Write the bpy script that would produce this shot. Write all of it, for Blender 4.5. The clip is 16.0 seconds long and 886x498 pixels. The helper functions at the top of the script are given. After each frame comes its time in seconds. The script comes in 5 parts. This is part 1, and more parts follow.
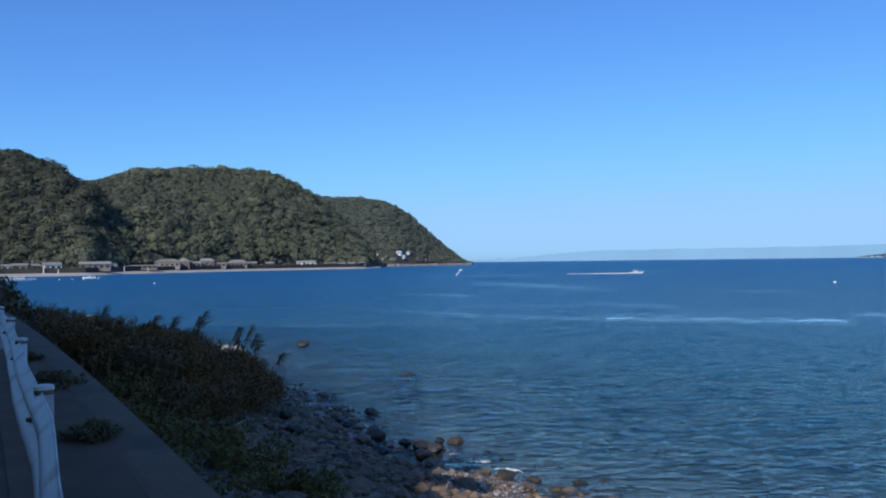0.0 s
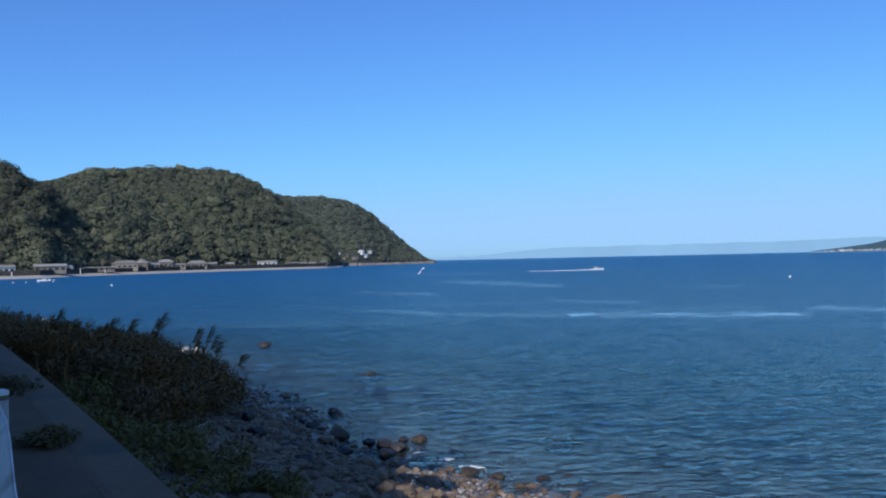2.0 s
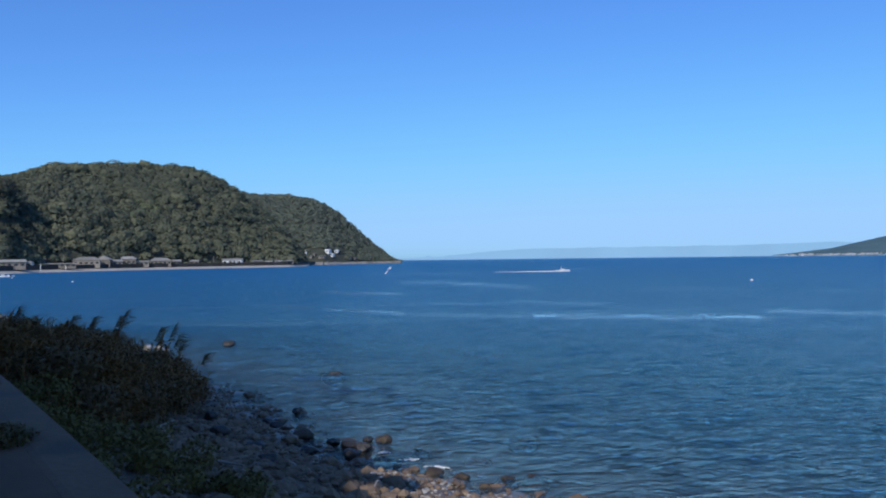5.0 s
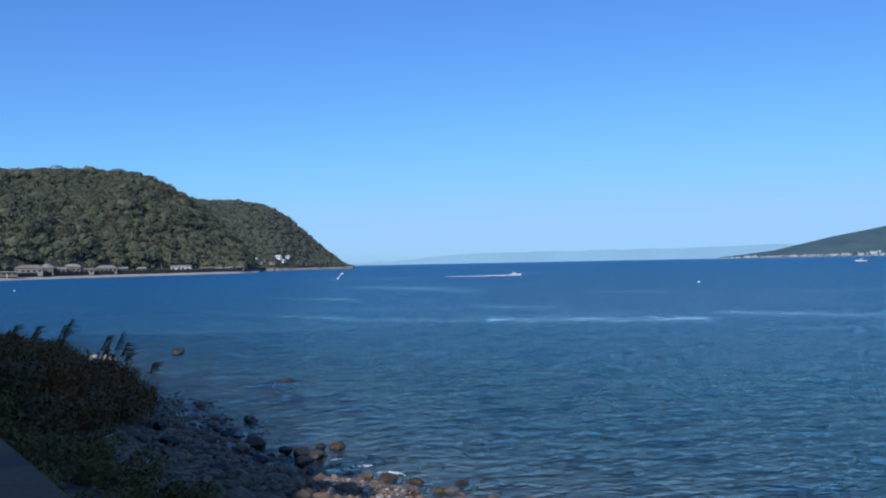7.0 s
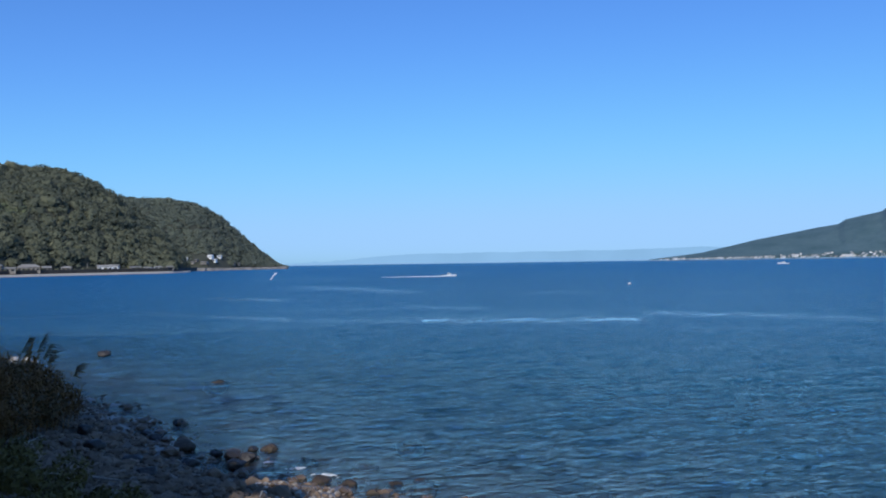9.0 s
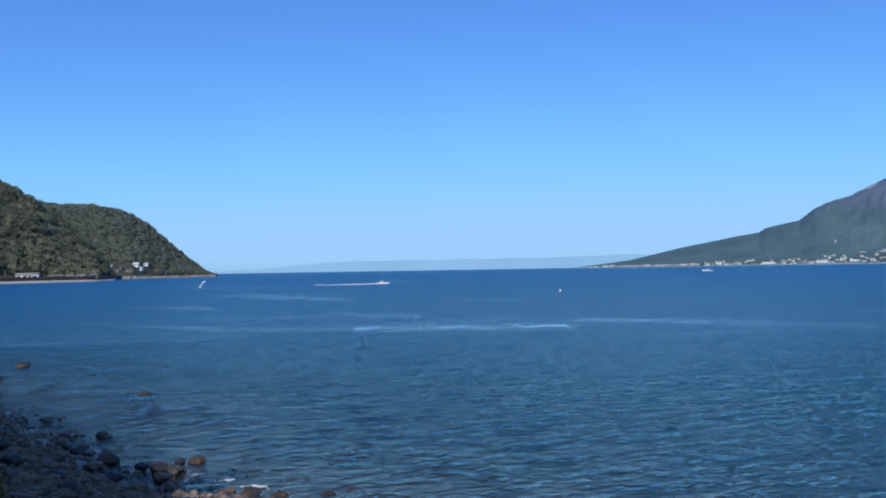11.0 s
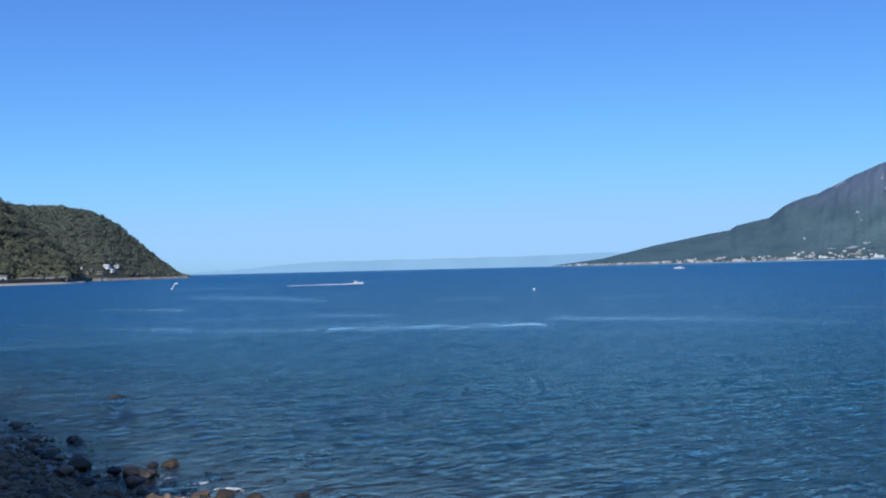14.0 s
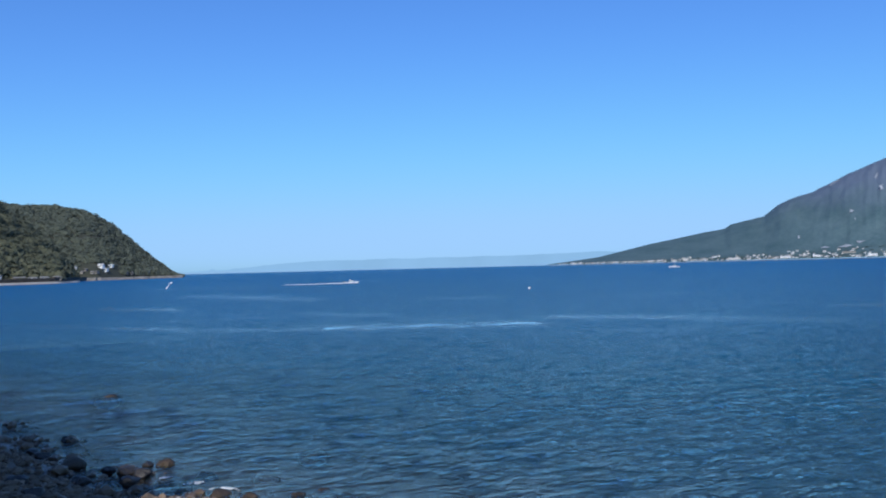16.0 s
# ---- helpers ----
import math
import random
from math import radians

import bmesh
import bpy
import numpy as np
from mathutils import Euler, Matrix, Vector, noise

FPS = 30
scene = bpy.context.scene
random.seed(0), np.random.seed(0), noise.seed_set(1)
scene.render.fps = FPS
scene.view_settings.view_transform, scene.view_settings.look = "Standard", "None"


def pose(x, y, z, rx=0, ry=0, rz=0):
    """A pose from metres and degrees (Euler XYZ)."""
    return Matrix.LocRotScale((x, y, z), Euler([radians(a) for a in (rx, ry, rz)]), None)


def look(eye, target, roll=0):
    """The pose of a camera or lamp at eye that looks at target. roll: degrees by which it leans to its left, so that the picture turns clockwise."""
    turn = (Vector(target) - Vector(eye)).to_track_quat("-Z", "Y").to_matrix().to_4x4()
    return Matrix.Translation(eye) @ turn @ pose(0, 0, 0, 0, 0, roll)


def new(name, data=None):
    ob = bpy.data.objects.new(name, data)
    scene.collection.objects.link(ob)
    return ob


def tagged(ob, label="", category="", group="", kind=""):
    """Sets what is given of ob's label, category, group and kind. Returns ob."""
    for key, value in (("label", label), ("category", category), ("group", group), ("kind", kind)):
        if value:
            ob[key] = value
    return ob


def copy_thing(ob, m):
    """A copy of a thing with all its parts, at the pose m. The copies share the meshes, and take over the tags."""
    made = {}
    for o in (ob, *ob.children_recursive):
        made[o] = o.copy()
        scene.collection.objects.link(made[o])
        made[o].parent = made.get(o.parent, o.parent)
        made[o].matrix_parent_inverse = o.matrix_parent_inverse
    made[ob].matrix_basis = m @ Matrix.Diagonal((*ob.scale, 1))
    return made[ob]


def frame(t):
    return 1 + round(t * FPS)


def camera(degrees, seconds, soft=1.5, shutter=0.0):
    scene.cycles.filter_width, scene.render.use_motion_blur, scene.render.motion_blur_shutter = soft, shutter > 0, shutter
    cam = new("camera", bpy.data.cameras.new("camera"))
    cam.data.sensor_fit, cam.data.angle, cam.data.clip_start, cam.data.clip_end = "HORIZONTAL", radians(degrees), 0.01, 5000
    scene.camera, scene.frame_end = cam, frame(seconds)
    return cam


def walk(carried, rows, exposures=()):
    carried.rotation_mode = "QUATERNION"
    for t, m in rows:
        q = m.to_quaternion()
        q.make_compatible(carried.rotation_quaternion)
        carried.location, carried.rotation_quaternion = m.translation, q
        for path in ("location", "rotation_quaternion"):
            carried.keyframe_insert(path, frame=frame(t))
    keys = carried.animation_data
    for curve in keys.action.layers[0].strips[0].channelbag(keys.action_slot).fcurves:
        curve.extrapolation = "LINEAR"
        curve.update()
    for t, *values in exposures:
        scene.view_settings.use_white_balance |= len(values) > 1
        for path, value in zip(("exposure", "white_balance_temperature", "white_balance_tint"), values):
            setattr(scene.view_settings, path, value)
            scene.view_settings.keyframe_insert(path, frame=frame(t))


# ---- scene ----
# One fixed standing point on a coast road; the camera turns slowly to the right.
EYE_Z = 5.5
TURNS = [
    (0.0, -0.000, 0.853, 0.681), (0.5, -0.420, 0.876, 0.922), (1.0, -0.863, 0.876, 0.868), (1.5, -1.674, 0.888, 0.793),
    (2.0, -2.571, 0.704, 1.264), (2.5, -3.216, 0.504, 0.967), (3.0, -3.329, 0.473, 0.972), (3.2, -3.230, 0.500, 0.970), (5.3, -5.500, 0.690, 0.600), (5.5, -6.031, 0.678, 0.577),
    (6.0, -7.297, 0.486, 0.628), (6.5, -7.799, 0.630, 0.914), (7.0, -8.072, 0.951, 1.125), (7.5, -8.258, 1.050, 1.102),
    (8.0, -9.018, 1.108, 1.260), (8.5, -10.580, 0.913, 1.133), (9.0, -12.481, 0.926, 0.853), (9.5, -13.581, 1.154, 0.878),
    (10.0, -14.599, 1.103, 0.962), (10.2, -15.190, 1.240, 0.950), (12.3, -18.160, 1.190, 0.980), (12.5, -18.021, 1.056, 0.980), (13.0, -18.137, 1.067, 1.059), (13.5, -18.370, 1.295, 1.281),
    (14.0, -18.806, 1.305, 1.355), (14.5, -19.052, 1.401, 1.451), (15.0, -19.248, 1.082, 1.256), (15.5, -19.420, 1.363, 1.252),
    (16.0, -19.133, 1.228, 1.432)]
cam = camera(55.53, 16.0, soft=2.0)
walk(cam, [(t, pose(0, 0, EYE_Z, 90 + p, r, y)) for t, y, p, r in TURNS],
     exposures=[(0.0, 0.0, 6500, 10), (16.0, 0.0, 6500, 10)])

# ---- light: clear sky, sun behind the camera ----
SUN_AZ, SUN_EL = 205.0, 36.0          # clockwise from +y; degrees up
world = bpy.data.worlds.new("sky")
scene.world = world
world.use_nodes = True
wn = world.node_tree.nodes
sky = wn.new("ShaderNodeTexSky")
sky.sky_type, sky.sun_disc = "NISHITA", False
sky.sun_elevation, sky.sun_rotation = radians(SUN_EL), radians(SUN_AZ)
sky.air_density, sky.dust_density, sky.ozone_density, sky.altitude = 0.8, 0.6, 6.0, 0.0
wn["Background"].inputs["Strength"].default_value = 0.11
# clear sky: each colour has a gain and a soft ceiling towards the horizon
split, join = wn.new("ShaderNodeSeparateColor"), wn.new("ShaderNodeCombineColor")
world.node_tree.links.new(sky.outputs[0], split.inputs[0])
for i, (gain, ceiling) in enumerate(((0.78, 3.2), (1.19, 5.65), (1.64, 9.1))):
    times, top = wn.new("ShaderNodeMath"), wn.new("ShaderNodeMath")
    times.operation, top.operation = "MULTIPLY", "SMOOTH_MIN"
    times.inputs[1].default_value, top.inputs[1].default_value, top.inputs[2].default_value = gain, ceiling, ceiling * 0.4
    world.node_tree.links.new(split.outputs[i], times.inputs[0])
    world.node_tree.links.new(times.outputs[0], top.inputs[0])
    world.node_tree.links.new(top.outputs[0], join.inputs[i])
world.node_tree.links.new(join.outputs[0], wn["Background"].inputs["Color"])
sun_data = bpy.data.lights.new("sun", "SUN")
sun_data.energy, sun_data.angle, sun_data.color = 3.4, radians(0.55), (1.0, 0.96, 0.9)
sun = new("sun", sun_data)
to_sun = Vector((math.sin(radians(SUN_AZ)) * math.cos(radians(SUN_EL)), math.cos(radians(SUN_AZ)) * math.cos(radians(SUN_EL)), math.sin(radians(SUN_EL))))
sun.matrix_world = look(to_sun * 60, (0, 0, 0))


# ---- materials ----
def material(name, low, high, size, rough=0.8, bump=0.3, fine=8.0, metal=0.0, island=0.0, per_object=0.0, stain=None, stain_size=0.3, spec=0.5):
    """Two colours mixed by coarse and fine noise (size: features per metre), with relief, and a third colour as stains."""
    m = bpy.data.materials.new(name)
    m.use_nodes = True
    n, l = m.node_tree.nodes, m.node_tree.links
    b = n["Principled BSDF"]
    b.inputs["Roughness"].default_value, b.inputs["Metallic"].default_value = rough, metal
    b.inputs["Specular IOR Level"].default_value = spec
    geo = n.new("ShaderNodeNewGeometry")
    coarse, small = n.new("ShaderNodeTexNoise"), n.new("ShaderNodeTexNoise")
    coarse.inputs["Scale"].default_value, small.inputs["Scale"].default_value = size, size * fine
    for tex in (coarse, small):
        tex.inputs["Detail"].default_value = 4
        l.new(geo.outputs["Position"], tex.inputs["Vector"])
    add = n.new("ShaderNodeMath")
    add.operation = "MULTIPLY_ADD"
    l.new(small.outputs[0], add.inputs[0])
    add.inputs[1].default_value = 0.6
    l.new(coarse.outputs[0], add.inputs[2])
    value = add.outputs[0]
    for amount, node, socket in ((island, geo, "Random Per Island"), (per_object, n.new("ShaderNodeObjectInfo"), "Random")):
        if amount:
            more = n.new("ShaderNodeMath")
            more.operation = "MULTIPLY_ADD"
            l.new(node.outputs[socket], more.inputs[0])
            more.inputs[1].default_value = amount
            l.new(value, more.inputs[2])
            value = more.outputs[0]
    ramp = n.new("ShaderNodeValToRGB")
    top = 1.15 + (island + per_object) * 0.8
    ramp.color_ramp.elements[0].position, ramp.color_ramp.elements[0].color = 0.5 / 2, (*low, 1)
    ramp.color_ramp.elements[1].position, ramp.color_ramp.elements[1].color = top / 2, (*high, 1)
    half = n.new("ShaderNodeMath")
    half.operation = "MULTIPLY"
    half.inputs[1].default_value = 0.5
    l.new(value, half.inputs[0])
    l.new(half.outputs[0], ramp.inputs[0])
    colour = ramp.outputs[0]
    if stain:
        spots = n.new("ShaderNodeTexNoise")
        spots.inputs["Scale"].default_value, spots.inputs["Detail"].default_value = stain_size, 6
        l.new(geo.outputs["Position"], spots.inputs["Vector"])
        cut = n.new("ShaderNodeValToRGB")
        cut.color_ramp.elements[0].position, cut.color_ramp.elements[1].position = 0.52, 0.66
        l.new(spots.outputs[0], cut.inputs[0])
        mix = n.new("ShaderNodeMix")
        mix.data_type = "RGBA"
        l.new(cut.outputs[0], mix.inputs[0])
        l.new(colour, mix.inputs[6])
        mix.inputs[7].default_value = (*stain, 1)
        colour = mix.outputs[2]
    l.new(colour, b.inputs["Base Color"])
    if bump:
        relief = n.new("ShaderNodeBump")
        relief.inputs["Strength"].default_value, relief.inputs["Distance"].default_value = bump, 0.3 / (size * fine)
        l.new(small.outputs[0], relief.inputs["Height"])
        l.new(relief.outputs[0], b.inputs["Normal"])
    return m


M_ASPHALT = material("asphalt", (0.105, 0.056, 0.03), (0.168, 0.093, 0.05), 2.0, 0.9, 0.5, 40)
M_CONCRETE = material("concrete", (0.122, 0.07, 0.041), (0.2, 0.12, 0.072), 0.9, 0.9, 0.4, 20, stain=(0.095, 0.064, 0.044), stain_size=0.7)
M_SAND = material("beach_gravel", (0.1, 0.07, 0.047), (0.25, 0.19, 0.14), 1.2, 0.95, 0.8, 14, stain=(0.045, 0.034, 0.024), stain_size=0.7)
M_STONE = material("beach_stone", (0.026, 0.017, 0.011), (0.24, 0.172, 0.118), 2.2, 0.8, 0.5, 8, island=0.7, per_object=0.5)
# brighter copy of beach_stone for sunlit stones, the sun's brightness in its colour
M_PALE = material("sunlit_cobble", (0.02, 0.017, 0.014), (0.52, 0.47, 0.41), 2.2, 0.8, 0.5, 8, island=0.6, per_object=0.9)
M_RIPRAP = material("cape_rock", (0.05, 0.045, 0.038), (0.5, 0.45, 0.37), 0.12, 0.9, 0.6, 8)


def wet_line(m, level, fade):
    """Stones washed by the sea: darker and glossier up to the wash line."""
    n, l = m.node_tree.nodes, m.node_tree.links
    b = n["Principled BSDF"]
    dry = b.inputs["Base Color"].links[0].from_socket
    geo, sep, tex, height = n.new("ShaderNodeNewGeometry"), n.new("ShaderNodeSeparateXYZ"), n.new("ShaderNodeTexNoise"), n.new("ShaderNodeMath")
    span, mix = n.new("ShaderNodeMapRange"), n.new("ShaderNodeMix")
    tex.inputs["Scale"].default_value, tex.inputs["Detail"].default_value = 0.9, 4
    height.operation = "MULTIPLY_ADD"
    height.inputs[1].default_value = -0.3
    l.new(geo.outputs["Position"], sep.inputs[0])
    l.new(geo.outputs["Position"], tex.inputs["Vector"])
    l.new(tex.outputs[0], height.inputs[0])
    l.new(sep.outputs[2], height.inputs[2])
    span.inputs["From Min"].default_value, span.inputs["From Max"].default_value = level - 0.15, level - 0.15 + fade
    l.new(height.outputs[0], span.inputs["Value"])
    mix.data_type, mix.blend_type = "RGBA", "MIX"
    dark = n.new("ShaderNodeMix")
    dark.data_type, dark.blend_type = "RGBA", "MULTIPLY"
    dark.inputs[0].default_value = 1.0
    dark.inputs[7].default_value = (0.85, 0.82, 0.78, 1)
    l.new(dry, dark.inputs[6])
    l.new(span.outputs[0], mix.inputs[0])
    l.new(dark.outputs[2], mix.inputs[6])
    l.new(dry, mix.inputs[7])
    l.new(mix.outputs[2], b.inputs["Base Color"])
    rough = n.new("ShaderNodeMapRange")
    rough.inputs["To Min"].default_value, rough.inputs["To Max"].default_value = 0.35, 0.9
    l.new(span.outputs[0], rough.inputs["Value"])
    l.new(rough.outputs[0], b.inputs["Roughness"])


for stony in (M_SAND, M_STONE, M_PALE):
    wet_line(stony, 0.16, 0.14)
M_ROCK = material("weedy_rock", (0.018, 0.014, 0.01), (0.088, 0.06, 0.038), 2.5, 0.7, 0.7, 6, per_object=0.25)
M_DARKROCK = material("wet_rock", (0.015, 0.014, 0.014), (0.06, 0.052, 0.045), 2.5, 0.45, 0.7, 6, per_object=0.2)
M_WOOD = material("driftwood", (0.2, 0.17, 0.14), (0.42, 0.38, 0.32), 5, 0.85, 0.4, 8)
M_RAIL = material("painted_steel", (0.66, 0.6, 0.55), (0.78, 0.73, 0.67), 1.5, 0.45, 0.08, 12, stain=(0.42, 0.36, 0.3), stain_size=2.4)
M_POST = material("galvanised_post", (0.5, 0.5, 0.5), (0.7, 0.69, 0.66), 3, 0.5, 0.1, 12, stain=(0.3, 0.2, 0.12), stain_size=3)
M_CAP = material("post_cap", (0.6, 0.58, 0.5), (0.75, 0.72, 0.62), 4, 0.5, 0.1, 8)
M_BOLT = material("rusty_bolt", (0.1, 0.06, 0.04), (0.25, 0.16, 0.1), 20, 0.7, 0.3, 4)
M_REED = material("reed_leaf", (0.1, 0.05, 0.016), (0.32, 0.165, 0.052), 1.2, 0.65, 0.0, 5, island=0.35, spec=0.25)
M_BRUSH = material("twiggy_brush", (0.085, 0.042, 0.014), (0.235, 0.12, 0.038), 1.2, 0.7, 0.0, 5, island=0.3, spec=0.2)
M_PLUME = material("reed_plume", (0.12, 0.09, 0.06), (0.26, 0.2, 0.13), 3, 0.9, 0.0, 5, island=0.4, spec=0.1)
M_LEAF = material("bush_leaf", (0.052, 0.033, 0.013), (0.18, 0.11, 0.04), 1.0, 0.6, 0.0, 5, island=0.35, spec=0.3)
M_WEED = material("weed_leaf", (0.052, 0.046, 0.014), (0.2, 0.15, 0.04), 1.5, 0.65, 0.0, 5, island=0.35, spec=0.25)
M_STEM = material("stem", (0.06, 0.05, 0.03), (0.14, 0.11, 0.07), 4, 0.85, 0.2, 5)
M_SOIL = material("slope_soil", (0.03, 0.028, 0.018), (0.09, 0.075, 0.05), 0.6, 0.95, 0.6, 10)


def foliage(name, low, middle, high, patch=0.012, through_leaf=0.2):
    """Wood seen from afar: each tree has its own green, stands differ by patches, and leaves let some light through."""
    m = bpy.data.materials.new(name)
    m.use_nodes = True
    n, l = m.node_tree.nodes, m.node_tree.links
    b = n["Principled BSDF"]
    b.inputs["Roughness"].default_value, b.inputs["Specular IOR Level"].default_value = 0.75, 0.15
    geo, tree = n.new("ShaderNodeNewGeometry"), n.new("ShaderNodeAttribute")
    tree.attribute_name = "tint"
    value = None
    for scale, detail, amount in ((patch, 3, 0.7), (0.25, 3, 0.15)):
        tex, part_of = n.new("ShaderNodeTexNoise"), n.new("ShaderNodeMath")
        tex.inputs["Scale"].default_value, tex.inputs["Detail"].default_value = scale, detail
        l.new(geo.outputs["Position"], tex.inputs["Vector"])
        part_of.operation = "MULTIPLY_ADD"
        l.new(tex.outputs[0], part_of.inputs[0])
        part_of.inputs[1].default_value = amount
        part_of.inputs[2].default_value = -0.5 * amount
        if value:
            l.new(value, part_of.inputs[2])
        value = part_of.outputs[0]
    for socket, amount in ((tree.outputs["Fac"], 0.85), (geo.outputs["Random Per Island"], 0.2)):
        more = n.new("ShaderNodeMath")
        more.operation = "MULTIPLY_ADD"
        l.new(socket, more.inputs[0])
        more.inputs[1].default_value = amount
        l.new(value, more.inputs[2])
        value = more.outputs[0]
    ramp = n.new("ShaderNodeValToRGB")
    ramp.color_ramp.elements.new(0.55)
    for e, (at, c) in zip(ramp.color_ramp.elements, ((0.15, low), (0.55, middle), (1.0, high))):
        e.position, e.color = at, (*c, 1)
    l.new(value, ramp.inputs[0])
    l.new(ramp.outputs[0], b.inputs["Base Color"])
    leaf, mix = n.new("ShaderNodeBsdfTranslucent"), n.new("ShaderNodeMixShader")
    l.new(ramp.outputs[0], leaf.inputs["Color"])
    mix.inputs[0].default_value = through_leaf
    l.new(b.outputs[0], mix.inputs[1])
    l.new(leaf.outputs[0], mix.inputs[2])
    l.new(mix.outputs[0], n["Material Output"].inputs["Surface"])
    return m


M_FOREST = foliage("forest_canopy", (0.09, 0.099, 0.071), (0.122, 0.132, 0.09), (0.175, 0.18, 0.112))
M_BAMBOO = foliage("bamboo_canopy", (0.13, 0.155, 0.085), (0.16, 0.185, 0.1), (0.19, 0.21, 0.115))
# copy of the forest canopy with darkened greens, sets the near hill apart
M_FOREST_DARK = foliage("darker_forest_canopy", (0.06, 0.065, 0.05), (0.083, 0.09, 0.063), (0.142, 0.145, 0.09))
# headland greens made paler and bluer, with distance haze in the colour
M_FOREST_FAR = foliage("hazy_far_canopy", (0.1, 0.116, 0.094), (0.124, 0.142, 0.11), (0.148, 0.166, 0.12))
# scrub greens blued to match the haze painted on the volcano
M_SCRUB = foliage("hazy_far_scrub", (0.09, 0.14, 0.15), (0.12, 0.175, 0.17), (0.17, 0.22, 0.17), patch=0.003, through_leaf=0.6)
M_FLOOR = material("forest_floor", (0.03, 0.034, 0.024), (0.06, 0.064, 0.044), 0.1, 0.95, 0.5, 10)
M_FARSAND = material("bay_beach", (0.32, 0.29, 0.25), (0.5, 0.46, 0.4), 0.05, 0.95, 0.3, 20)
M_FARWALL = material("dark_seawall", (0.02, 0.02, 0.02), (0.06, 0.055, 0.05), 0.2, 0.9, 0.3, 10)
M_ROOF = material("grey_tile_roof", (0.13, 0.122, 0.112), (0.36, 0.34, 0.31), 0.4, 0.6, 0.3, 8, per_object=0.5)
M_WALL = material("house_plaster", (0.14, 0.125, 0.11), (0.46, 0.43, 0.39), 0.3, 0.9, 0.1, 8, per_object=0.5)
M_TOWN = material("pale_town_wall", (0.42, 0.41, 0.4), (0.75, 0.74, 0.72), 0.3, 0.9, 0.1, 8, per_object=0.6)
M_TIMBER = material("weathered_house_wall", (0.07, 0.06, 0.05), (0.36, 0.32, 0.27), 0.5, 0.9, 0.1, 8, per_object=0.5)
M_WHITE = material("white_paint", (0.7, 0.7, 0.69), (0.84, 0.84, 0.83), 0.8, 0.4, 0.05, 8)
M_DARK = material("dark_glazing", (0.02, 0.024, 0.03), (0.05, 0.055, 0.06), 1, 0.2, 0.0, 5)
M_BLUE = material("blue_trim", (0.05, 0.1, 0.22), (0.08, 0.15, 0.3), 1, 0.5, 0.05, 8)
M_FOAM = material("sea_foam", (0.65, 0.68, 0.7), (0.85, 0.86, 0.87), 2, 0.8, 0.2, 6)
M_ASH = material("ash_rock", (0.24, 0.27, 0.31), (0.42, 0.45, 0.49), 0.01, 0.95, 0.5, 10)


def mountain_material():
    """Scrub low down, bare ash and lava towards the top, with gullies; blue haze is painted into both colours."""
    m = material("hazy_mountain_scrub", (0.05, 0.099, 0.114), (0.112, 0.172, 0.188), 0.006, 0.95, 0.6, 12, spec=0.1)
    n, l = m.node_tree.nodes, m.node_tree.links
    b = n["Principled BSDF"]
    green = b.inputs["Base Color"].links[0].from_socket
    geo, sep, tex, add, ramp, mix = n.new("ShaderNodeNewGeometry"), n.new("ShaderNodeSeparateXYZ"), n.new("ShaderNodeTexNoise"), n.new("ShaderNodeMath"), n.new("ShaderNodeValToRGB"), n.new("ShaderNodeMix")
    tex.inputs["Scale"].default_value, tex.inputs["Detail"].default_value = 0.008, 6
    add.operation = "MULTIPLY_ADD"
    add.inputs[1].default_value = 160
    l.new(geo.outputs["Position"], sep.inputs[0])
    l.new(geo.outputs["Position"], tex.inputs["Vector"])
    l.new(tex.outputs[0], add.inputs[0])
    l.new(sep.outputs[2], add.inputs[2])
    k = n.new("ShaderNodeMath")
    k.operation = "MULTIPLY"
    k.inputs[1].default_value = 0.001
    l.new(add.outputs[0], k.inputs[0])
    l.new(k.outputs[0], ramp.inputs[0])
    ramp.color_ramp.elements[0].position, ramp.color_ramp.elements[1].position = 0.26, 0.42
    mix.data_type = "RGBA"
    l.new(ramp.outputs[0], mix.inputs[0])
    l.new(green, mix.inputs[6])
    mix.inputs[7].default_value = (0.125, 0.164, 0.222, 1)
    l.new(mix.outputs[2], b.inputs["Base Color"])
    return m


M_MOUNTAIN = mountain_material()
M_FARSTRIP = material("far_harbour_wall", (0.1, 0.11, 0.12), (0.2, 0.2, 0.2), 0.02, 0.9, 0.2, 10)


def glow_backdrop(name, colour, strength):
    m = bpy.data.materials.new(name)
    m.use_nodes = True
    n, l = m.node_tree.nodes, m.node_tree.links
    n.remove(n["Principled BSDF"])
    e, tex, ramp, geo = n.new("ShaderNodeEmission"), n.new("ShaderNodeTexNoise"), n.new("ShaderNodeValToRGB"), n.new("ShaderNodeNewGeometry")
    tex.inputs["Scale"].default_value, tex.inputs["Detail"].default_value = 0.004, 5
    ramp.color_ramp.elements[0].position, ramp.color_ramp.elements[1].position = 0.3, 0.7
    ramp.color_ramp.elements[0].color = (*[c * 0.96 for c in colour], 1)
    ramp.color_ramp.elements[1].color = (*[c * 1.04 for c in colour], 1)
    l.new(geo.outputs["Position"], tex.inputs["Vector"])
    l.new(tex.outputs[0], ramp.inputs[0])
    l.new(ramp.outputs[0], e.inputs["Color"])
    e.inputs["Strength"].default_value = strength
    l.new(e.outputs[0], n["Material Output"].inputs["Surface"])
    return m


# far ranges glow in a flat haze blue instead of taking the sun
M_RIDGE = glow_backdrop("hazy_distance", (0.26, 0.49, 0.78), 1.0)


